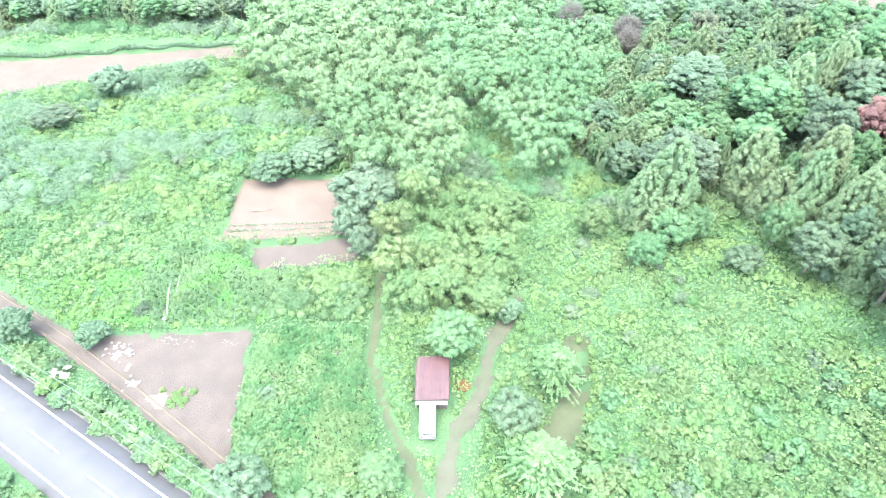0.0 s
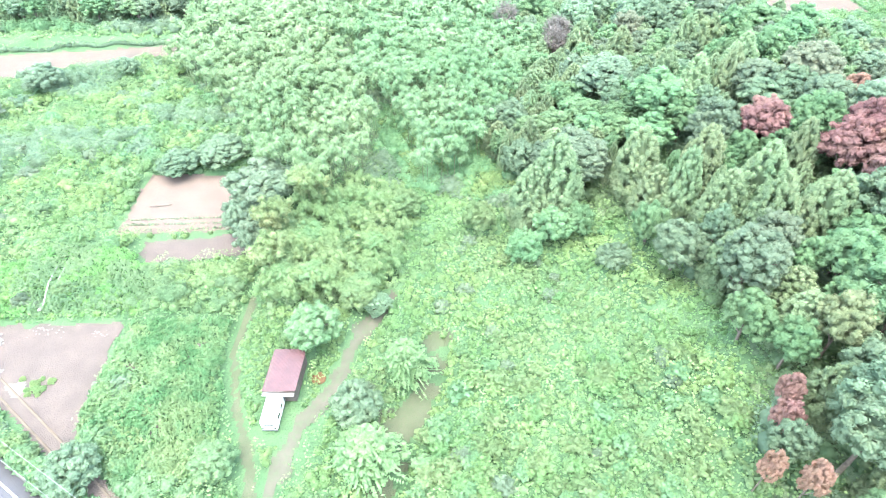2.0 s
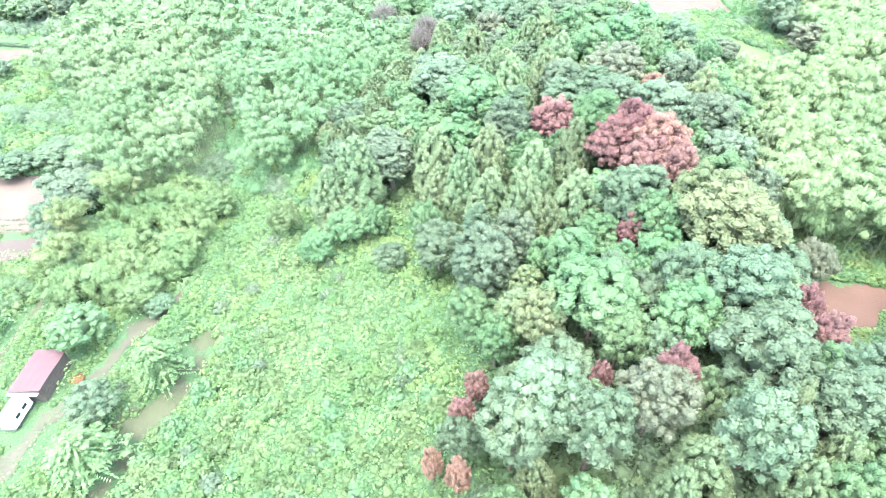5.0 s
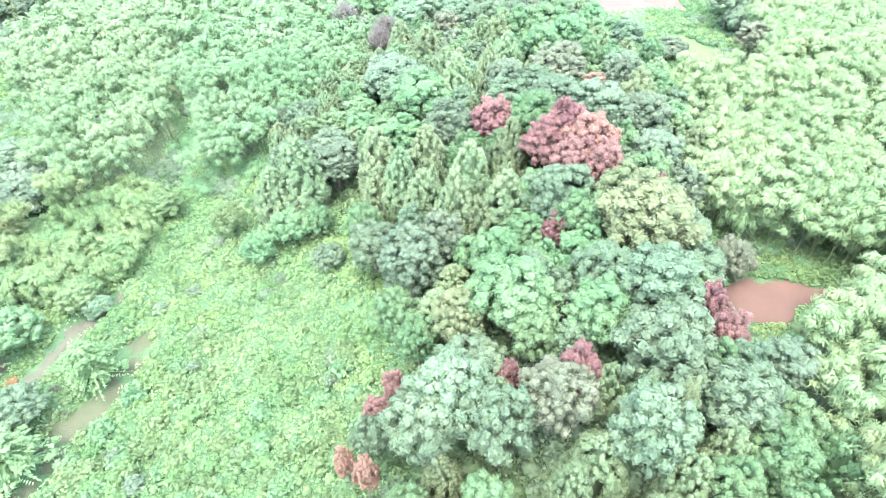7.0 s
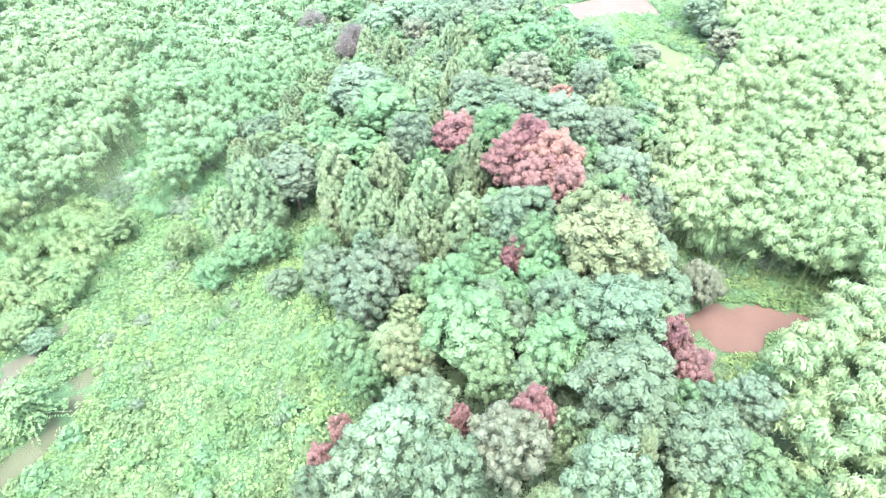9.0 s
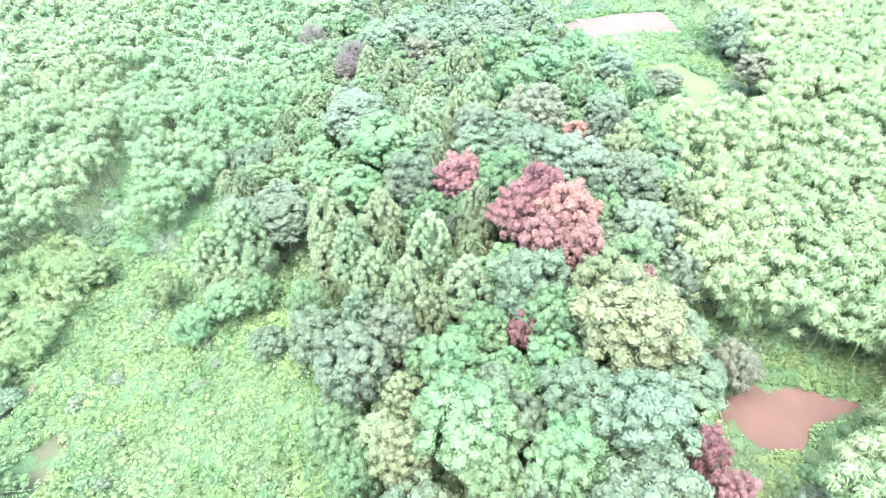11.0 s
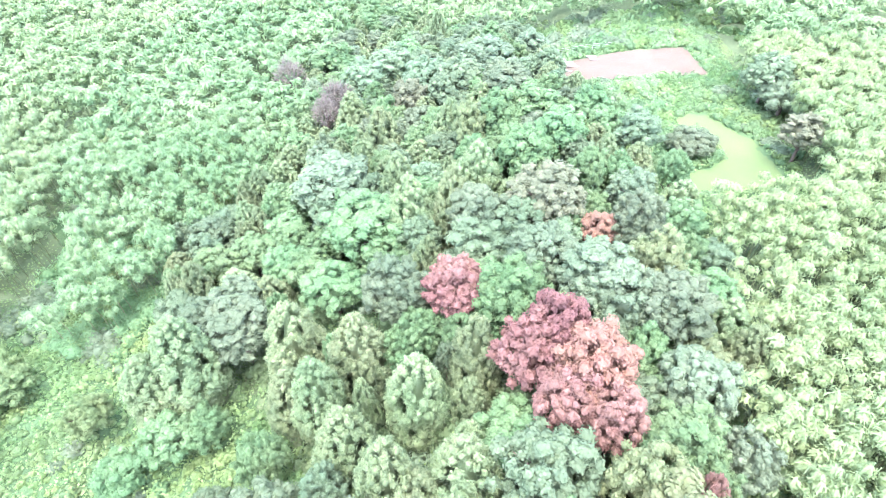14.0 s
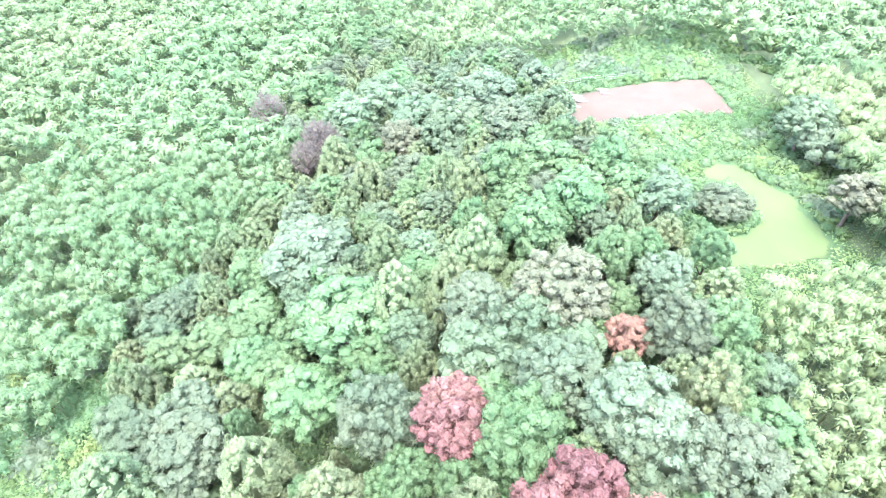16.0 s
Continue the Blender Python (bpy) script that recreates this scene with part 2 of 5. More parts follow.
FIELD_UP = [(-33.8, 76.2), (-15.5, 76.4), (-14.0, 61.6), (-32.8, 59.9)]
FIELD_LOW = [(-28.0, 59.0), (-13.2, 60.9), (-11.6, 55.8), (-26.2, 53.8)]
HILL_SOIL = [(80.2, 43.0), (82.4, 38.4), (84.9, 39.2), (89.0, 39.1), (92.5, 38.0), (94.0, 36.6), (88.3, 35.0), (87.0, 33.0), (83.2, 33.2), (81.8, 34.4), (80.8, 37.5)]
FIELD_BACK = [(79.2, 128.0), (82.4, 130.0), (104.4, 130.0), (105.2, 118.3), (79.9, 118.6), (78.6, 121.8)]
LAWN_AREA = [(94.6, 105.0), (99.5, 105.5), (101.3, 101.5), (103.8, 98.4), (103.9, 94.0), (104.2, 89.6), (101.9, 86.4), (96.6, 85.6), (91.0, 85.6), (87.6, 87.0), (89.6, 89.9), (95.0, 90.9), (97.3, 93.2), (97.7, 96.4), (96.8, 99.9), (94.0, 101.8)]
TALL_GRASS = [(-43.5, 43.5), (-22.0, 44.8), (-23.5, 53.5), (-33.5, 58.0), (-46.0, 53.0)]
BAMBOO_A = [(-43, 114), (-22, 90), (-13, 71), (-2, 66), (3.5, 76), (4.5, 90), (-4, 104), (-4, 225), (-160, 225), (-160, 150), (-112, 150), (-46, 142)]
BAMBOO_B = [(13, 71), (20, 73), (25, 86), (34, 104), (32, 140), (42, 178), (42, 225), (-3, 225), (-3, 106), (8, 91)]
BAMBOO_C = [(86, 76), (86, 60), (80, 46), (88, 42.5), (98, 38), (120, 32), (138, 40), (150, 112), (108, 118), (107.5, 100), (106, 82), (93, 76.5)]
BAMBOO_D = [(94, 35.5), (89, 31.5), (86, 30), (82, 24), (80, 4), (140, 4), (150, 32), (120, 32), (100, 37.5)]
BAMBOO_E = [(43, 178), (64, 150), (80, 146), (108, 138), (112, 118), (160, 112), (185, 222), (42, 222)]
FOREST = [(35, 103), (24, 80), (28, 66), (44, 60), (47, 47), (50, 33), (46, 24), (46, 6), (78, 6), (77, 28), (78, 44), (86, 60), (85.5, 85),
          (84, 96), (79, 110), (77, 140), (62, 150), (44, 176), (34, 140)]


def land(x, y):
    x, y = np.asarray(x, float), np.asarray(y, float)
    e = x - 0.4 * np.maximum(y - 80, 0)
    terrace = 1.1 * smooth(0.2, 1.4, y - 125.2 - 0.146 * (x + 104)) * smooth(-42, -48, x)
    return 12.0 * smooth(18, 82, e) + terrace


def bare(x, y):
    """1 on bare or mown ground, 0 where plants grow over it."""
    w = value_noise(x, y, 1.6, 5) * 0.9 - 0.45
    m = np.zeros(np.shape(x))
    for poly in (FIELD_TRI, FIELD_FAR, FIELD_UP, FIELD_LOW, HILL_SOIL, FIELD_BACK, LAWN_AREA):
        m = np.maximum(m, inside(poly, x + w * 0.7, y + w * 0.7))
    for line, half in ((ROAD, 3.9), (LANE, 1.5), (TRACK_A, 0.8), (TRACK_B, 1.1), (BARE_STRIP, 1.6)):
        m = np.maximum(m, line_gap(line, x, y) < half + w * (0.2 if line is ROAD else 0.5))
    m = np.maximum(m, (np.abs(x + 1.1) < 2.3) & (y > 27) & (y < 38.5))
    return m


def mound(x, y):
    return 1.6 * value_noise(x, y, 3.8, 1) + 0.9 * value_noise(x, y, 2.0, 2) + 1.4 * value_noise(x, y, 11, 3) - 1.3


GX, GY = np.arange(-165.0, 200.1, 1.0), np.arange(-20.0, 235.1, 1.0)
gx, gy = np.meshgrid(GX, GY, indexing="ij")
grown = 1 - bare(gx, gy)
for _ in range(2):
    pad = np.pad(grown, 1, mode="edge")
    grown = np.minimum(grown, (pad[:-2, 1:-1] + pad[2:, 1:-1] + pad[1:-1, :-2] + pad[1:-1, 2:]) / 4)
def low_growth(x, y):
    """Lower weeds on the shelf behind the wood and round the clearing."""
    return 1 - 0.7 * smooth(74, 80, x) * np.maximum(smooth(80, 90, y), smooth(50, 46, y))


GZ = land(gx, gy) + grown * np.maximum(mound(gx, gy), 0) * low_growth(gx, gy)


def ground_z(x, y):
    u, v = np.clip((np.asarray(x) - GX[0]), 0, len(GX) - 1.001), np.clip((np.asarray(y) - GY[0]), 0, len(GY) - 1.001)
    i, j = u.astype(int), v.astype(int)
    u, v = u - i, v - j
    return (GZ[i, j] * (1 - u) + GZ[i + 1, j] * u) * (1 - v) + (GZ[i, j + 1] * (1 - u) + GZ[i + 1, j + 1] * u) * v


def grid_quads(nx, ny):
    i, j = np.meshgrid(np.arange(nx - 1), np.arange(ny - 1), indexing="ij")
    return np.stack([i * ny + j, (i + 1) * ny + j, (i + 1) * ny + j + 1, i * ny + j + 1], -1).reshape(-1, 4)


# one sheet: fine near by, stretched to the horizon at its rim
rim = np.array([-2500.0, -900.0, -350.0])
XX = np.concatenate([rim, GX, [420.0, 1000.0, 2600.0]])
YY = np.concatenate([rim + 50, GY, [420.0, 1000.0, 2600.0]])
xx, yy = np.meshgrid(XX, YY, indexing="ij")
zz = np.where((xx >= GX[0]) & (xx <= GX[-1]) & (yy >= GY[0]) & (yy <= GY[-1]), ground_z(xx, yy), land(xx, yy) + 0.4)
faces = grid_quads(len(XX), len(YY))
wx, wy = xx.ravel()[faces].mean(axis=1), yy.ravel()[faces].mean(axis=1)
wander = 3 * value_noise(wx, wy, 4, 120) - 1.5
wooded = np.zeros(len(faces), bool)
for grove in (FOREST, BAMBOO_A, BAMBOO_B, BAMBOO_C, BAMBOO_D, BAMBOO_E):
    wooded |= inside(grove, wx + wander, wy + wander)
ground = new("ground", build_mesh("ground", np.stack([xx, yy, zz], -1).reshape(-1, 3), faces, mats=[UNDER, LITTER], soft=True, index=wooded))
tagged(ground, "weedy green ground rising to a wooded hill", "ground", kind="structure")


def drape(name, poly, lift, mat, label, category, step=0.3, ragged=0.8, seed=0, line=None, half=0.0):
    """A patch of soil, asphalt or turf laid over the ground, with ragged edges."""
    pts = line or poly
    x0, x1 = min(p[0] for p in pts) - half - 1, max(p[0] for p in pts) + half + 1
    y0, y1 = min(p[1] for p in pts) - half - 1, max(p[1] for p in pts) + half + 1
    X, Y = np.meshgrid(np.arange(x0, x1, step), np.arange(y0, y1, step), indexing="ij")
    w = (value_noise(X, Y, 1.7, seed) - 0.5) * ragged + (value_noise(X, Y, 0.6, seed + 1) - 0.5) * ragged * 0.5
    keep = (line_gap(line, X, Y) < half + w) if line else inside(poly, X + w, Y + w)
    nx, ny = X.shape
    q = grid_quads(nx, ny)
    q = q[keep.ravel()[q].all(axis=1)]
    used = np.unique(q)
    remap = np.zeros(nx * ny, int)
    remap[used] = np.arange(len(used))
    v = np.stack([X, Y, ground_z(X, Y) + lift + 0.03 * value_noise(X, Y, 0.9, seed + 4)], -1).reshape(-1, 3)[used]
    return tagged(new(name, build_mesh(name, v, remap[q], mats=[mat], soft=True)), label, category, kind="structure")


def ribbon(name, line, off, half, lift, mat, parent=None, stretch=None):
    """A strip that runs beside a line at a distance, cut into short lengths."""
    pts = np.array(line, float)
    seg = np.linalg.norm(np.diff(pts, axis=0), axis=1)
    s = np.concatenate([[0], np.cumsum(seg)])
    a, b = stretch or (0, s[-1])
    t = np.linspace(a, b, max(2, int((b - a) / 0.8) + 1))
    c = np.stack([np.interp(t, s, pts[:, k]) for k in (0, 1)], 1)
    way = np.gradient(c, axis=0)
    way /= np.linalg.norm(way, axis=1, keepdims=True)
    nrm = np.stack([-way[:, 1], way[:, 0]], 1)
    top = np.stack([np.concatenate([c + nrm * (off + k), (land(*(c + nrm * (off + k)).T) + lift)[:, None]], 1) for k in (-half, half)], 1)
    low = top.copy()
    low[:, :, 2] -= 0.12
    n = len(t)
    v = np.concatenate([top.reshape(-1, 3), low.reshape(-1, 3)])
    i = np.arange(n - 1)
    q = np.concatenate([np.stack([2 * i, 2 * i + 2, 2 * i + 3, 2 * i + 1], 1),
                        np.stack([2 * i, 2 * n + 2 * i, 2 * n + 2 * i + 2, 2 * i + 2], 1),
                        np.stack([2 * i + 1, 2 * i + 3, 2 * n + 2 * i + 3, 2 * n + 2 * i + 1], 1)])
    ob = new(name, build_mesh(name, v, q, mats=[mat]))
    ob.parent = parent
    return ob


road = tagged(ribbon("road", ROAD, 0.2, 3.5, 0.16, ASPHALT), "worn grey two-lane asphalt road with white lines", "road", kind="structure")
ribbon("edge_line", ROAD, 2.4, 0.09, 0.18, PAINT, road)
ribbon("edge_line", ROAD, -2.4, 0.09, 0.18, PAINT, road)
for k in range(14):
    ribbon("lane_dash", ROAD, 0.0, 0.08, 0.18, PAINT, road, (8 + 10.0 * k, 13 + 10.0 * k))
drape("dirt_lane", None, 0.10, SOIL, "pale reddish dirt lane beside the road", "dirt lane", 0.4, 0.5, 11, LANE, 1.35)
drape("dirt_track", None, 0.04, GRASSPATH, "narrow grassy footpath trodden through weeds", "footpath", 0.35, 0.6, 21, TRACK_A, 0.7)
drape("dirt_track", None, 0.05, TRACK, "brown dirt track running past the shed", "dirt track", 0.35, 1.1, 31, TRACK_B, 1.2)
drape("bare_strip", None, 0.04, GRASSPATH, "bare trodden strip among pale shrubs", "bare soil", 0.35, 4.6, 41, BARE_STRIP, 1.9)
drape("field", FIELD_TRI, 0.06, SOIL, "three-cornered brown field, tilled and partly weedy", "field", seed=51)
drape("field", FIELD_FAR, 0.06, FARSOIL, "long pale reddish field beyond the meadow", "field", 0.6, seed=61)
drape("field", FIELD_UP, 0.06, PINK, "pale bare vegetable field with a crop row", "field", seed=71)
drape("field", FIELD_LOW, 0.06, SOIL, "small brown tilled field", "field", seed=81)
drape("field", HILL_SOIL, 0.08, REDSOIL, "bare red soil clearing on the hill", "clearing", 0.16, 1.5, seed=91)
drape("field", FIELD_BACK, 0.08, FARSOIL, "pale reddish field behind the wood", "field", 0.35, 0.5, seed=101)
drape("lawn", LAWN_AREA, 0.08, LAWN, "bright mown grass clearing", "lawn", 0.3, 1.0, seed=111)


# ---- plants ----
def thing(name, label, category, group="", kind=""):
    return tagged(new(name), label, category, group, kind)


def child(name, me, parent, label=""):
    ob = new(name, me)
    ob.parent = parent
    return tagged(ob, label) if label else ob


def lobes(heap, cen, rad, per, size, narrow=0.72, up=0.35, loose=0.27, core=0.74, wobble=0.12):
    """Rounded leafy lobes: a dark full core, and sprays of leaves that lie over it like scales."""
    cen, rad = np.asarray(cen, float), np.asarray(rad, float)
    n = len(cen)
    v = cen[:, None] + ICO_V[None] * rad[:, None] * core * (1 + wobble * rng.normal(size=(n, len(ICO_V), 1)))
    f = ICO_F[None] + (np.arange(n) * len(ICO_V))[:, None, None]
    heap.add(v.reshape(-1, 3), None, f.reshape(-1, 3))
    count = (per * rad[:, 0] * (rad[:, 0] + rad[:, 2])).astype(int) // 2 + 8
    who = np.repeat(np.arange(n), count)
    d = sphere_dirs(len(who), up)
    pos = cen[who] + d * rad[who] * rng.uniform(0.80, 1.10, (len(who), 1))
    face = d / rad[who]
    face /= np.linalg.norm(face, axis=1, keepdims=True)
    v, q = cards(pos, face + rng.normal(size=d.shape) * loose, size, size * narrow)
    heap.add(v, q)
    return heap


def lumpy(d, spin, k, depth):
    """How far out the boughs reach in each direction: rounded bulges with clefts between."""
    out = np.array([abs(noise.noise(Vector(q * k + spin))) for q in d])
    return 1 - depth + depth * 2.2 * np.minimum(out, 0.45)


def broadleaf_crown(r, h, lobe=0.155, per=225, size=0.25):
    """Broad dome of boughs, each a heap of rounded leafy lobes, with clefts between the boughs."""
    heap = Heap()
    n = int(3.9 / lobe ** 2)
    k = np.arange(n) + rng.uniform(0, 0.8, n)
    z = 1 - 1.42 * k / n
    a = k * 2.399963 + rng.uniform(-0.5, 0.5, n)
    rad = np.sqrt(np.clip(1 - z * z, 0, 1))
    d = np.stack([rad * np.cos(a), rad * np.sin(a), z], 1)
    deep = min(r * 1.1, h * 0.45)
    base = np.array([0, 0, h - deep * 1.08])
    spin = rng.uniform(0, 50, 3)
    cen = base + d * np.array([r, r, deep]) * (lumpy(d, spin, 2.1, 0.34) * rng.uniform(0.84, 1.02, n))[:, None]
    s = rng.uniform(0.72, 1.30, n) * lobe * r
    lobes(heap, cen, np.stack([s, s, s * 0.85], 1), per, size)
    heap.add(base + ICO_V * np.array([r, r, deep]) * 0.48, None, ICO_F)
    return heap


def fine_crown(r, h):
    """A smoother dome of small, close lobes."""
    return broadleaf_crown(r, h, 0.125, 280, 0.21)


def dead_crown(r, h):
    """Bare limbs that fork upwards into a haze of fine dry twigs."""
    heap = Heap()
    for k in range(30):
        a = k * 2.399963
        f = math.sqrt((k + 0.5) / 30)
        root = np.array([0.1, 0.1, h * (0.40 + 0.25 * (1 - f))])
        tip = np.array([math.cos(a) * r * 0.95 * f, math.sin(a) * r * 0.95 * f, h * (0.98 - 0.30 * f * f) * rng.uniform(0.92, 1.04)])
        mid = root * 0.45 + tip * 0.55 + np.array([0, 0, -0.04 * h])
        heap.add(*tube([root, mid, tip], [0.09, 0.05, 0.02], 4))
        n = 34
        u = rng.uniform(0.35, 1.0, n)[:, None]
        way = rng.normal(size=(n, 3)) * 0.6 + (tip - root) / np.linalg.norm(tip - root)
        pos = mid * (1 - u) + tip * u + rng.normal(size=(n, 3)) * 0.28
        v, q = cards(pos, rng.normal(size=(n, 3)) + np.array([0, 0, 0.8]), 0.9, 0.09, 0.1, way)
        heap.add(v, q)
    return heap


def far_crown(r, h):
    return broadleaf_crown(r, h, 0.17, 95, 0.37)


def cedar_crown(r, h):
    """A pointed, full column of upright knobbly tufts."""
    heap = Heap()
    n = 260
    f = (np.arange(n) + rng.uniform(0, 1, n)) / n
    f = 1 - (1 - f) ** 0.62
    a = np.arange(n) * 2.399963 + rng.uniform(-0.4, 0.4, n)
    low = h * 0.10
    rad = r * np.clip(1 - f ** 2.2, 0, 1) ** 0.8 * (0.82 + 0.18 * np.minimum(1, f * 6))
    ridge = np.array([noise.noise(Vector((math.cos(t) * 1.6, math.sin(t) * 1.6, z * 5 + r))) for t, z in zip(a, f)])
    out = rad * (0.88 + 0.26 * ridge)
    cen = np.stack([np.cos(a) * out, np.sin(a) * out, low + f * (h - low) * 0.95], 1)
    s = np.maximum(0.24, r * rng.uniform(0.14, 0.21, n) * (1.1 - 0.45 * f))
    lobes(heap, cen, np.stack([s, s, s * 1.45], 1), 260, 0.21, 0.6, 0.6, 0.45)
    z = np.linspace(low, h * 0.95, 6)
    heap.add(*tube(np.stack([0 * z, 0 * z, z], 1), r * np.array([0.34, 0.36, 0.32, 0.24, 0.12, 0.03]), 8))
    return heap


def frond_crown(r, h):
    """Layered, feathery boughs that reach outwards from a slender stem and droop at their tips."""
    heap = Heap()
    for k in range(130):
        f = rng.uniform(0, 1) ** 0.8
        a = k * 2.399963 + rng.uniform(-0.6, 0.6)
        z = h * (0.18 + 0.78 * f)
        long = r * (1.08 - 0.72 * f) * rng.uniform(0.30, 0.95)
        n = 16
        u = np.linspace(0.25, 1, n)
        out = np.array([math.cos(a), math.sin(a), 0])
        turn = np.array([-out[1], out[0], 0])
        bow = rng.uniform(-0.6, 0.6) * long * u * u
        line = out * (long * u)[:, None] + turn * bow[:, None]
        line[:, 2] = z + long * (rng.uniform(0.15, 0.5) * u - 0.5 * u * u)
        for s in (-1, 1):
            face = np.array([0, 0, 1.0]) + rng.normal(size=(n, 3)) * 0.45 + turn * s * 0.3
            wide = (0.20 + 0.16 * np.sin(np.pi * (u - 0.2)))[:, None]
            v, q = cards(line + turn * s * wide * 0.8, face, 0.40, 0.20, 0.22, np.tile(turn * s + out * 0.45, (n, 1)), 0.3)
            heap.add(v, q)
    n = 130
    f, a = rng.uniform(0, 1, n), rng.uniform(0, 6.283, n)
    out = r * (0.95 - 0.7 * f) * rng.uniform(0.1, 1.0, n)
    s = rng.uniform(0.20, 0.40, n)
    lobes(heap, np.stack([np.cos(a) * out, np.sin(a) * out, h * (0.15 + 0.8 * f)], 1), np.stack([s * 1.2, s * 1.2, s * 0.7], 1), 170, 0.27)
    return heap


def trunk_mesh(r, h, limbs=5):
    heap = Heap()
    heap.add(*tube([(0, 0, -0.5), (0.05, 0, h * 0.25), (0.12, 0.08, h * 0.5), (0.1, 0.1, h * 0.8)], [0.30, 0.22, 0.17, 0.06], 8))
    for k in range(limbs):
        a = k * 2.4 + rng.uniform(0, 0.6)
        z = h * rng.uniform(0.3, 0.6)
        heap.add(*tube([(0.08, 0.05, z), (math.cos(a) * r * 0.35, math.sin(a) * r * 0.35, z + h * 0.12), (math.cos(a) * r * 0.7, math.sin(a) * r * 0.7, z + h * 0.2)], [0.12, 0.08, 0.03], 6))
    return heap.mesh("trunk", [BARK], True)


def plant(spots, builder, name, label, category, group, variants, base_r, base_h, mat, limbs=5):
    """Trees of one kind: a few grown once, then copied, turned and scaled to their spots."""
    protos = []
    for k in range(min(variants, len(spots))):
        t = thing(name, label, category, group)
        child("trunk", trunk_mesh(base_r, base_h, limbs), t)
        child("crown", builder(base_r, base_h).mesh("crown", [mat], True), t)
        protos.append(t)
    turn = random.Random(len(name) + len(spots))
    for k, (x, y, h, r) in enumerate(spots):
        m = pose(x, y, float(land(x, y) if h > 7 else ground_z(x, y)) - 0.1, 0, 0, turn.uniform(0, 360)) @ Matrix.Diagonal((1.1 * r / base_r, 1.1 * r / base_r, h / base_h, 1))
        if k < len(protos):
            protos[k]["spot"] = k
            PENDING.append((protos[k], m))
        else:
            copy_thing(protos[k % len(protos)], m)
    while PENDING:
        ob, m = PENDING.pop()
        ob.matrix_basis = m
        del ob["spot"]


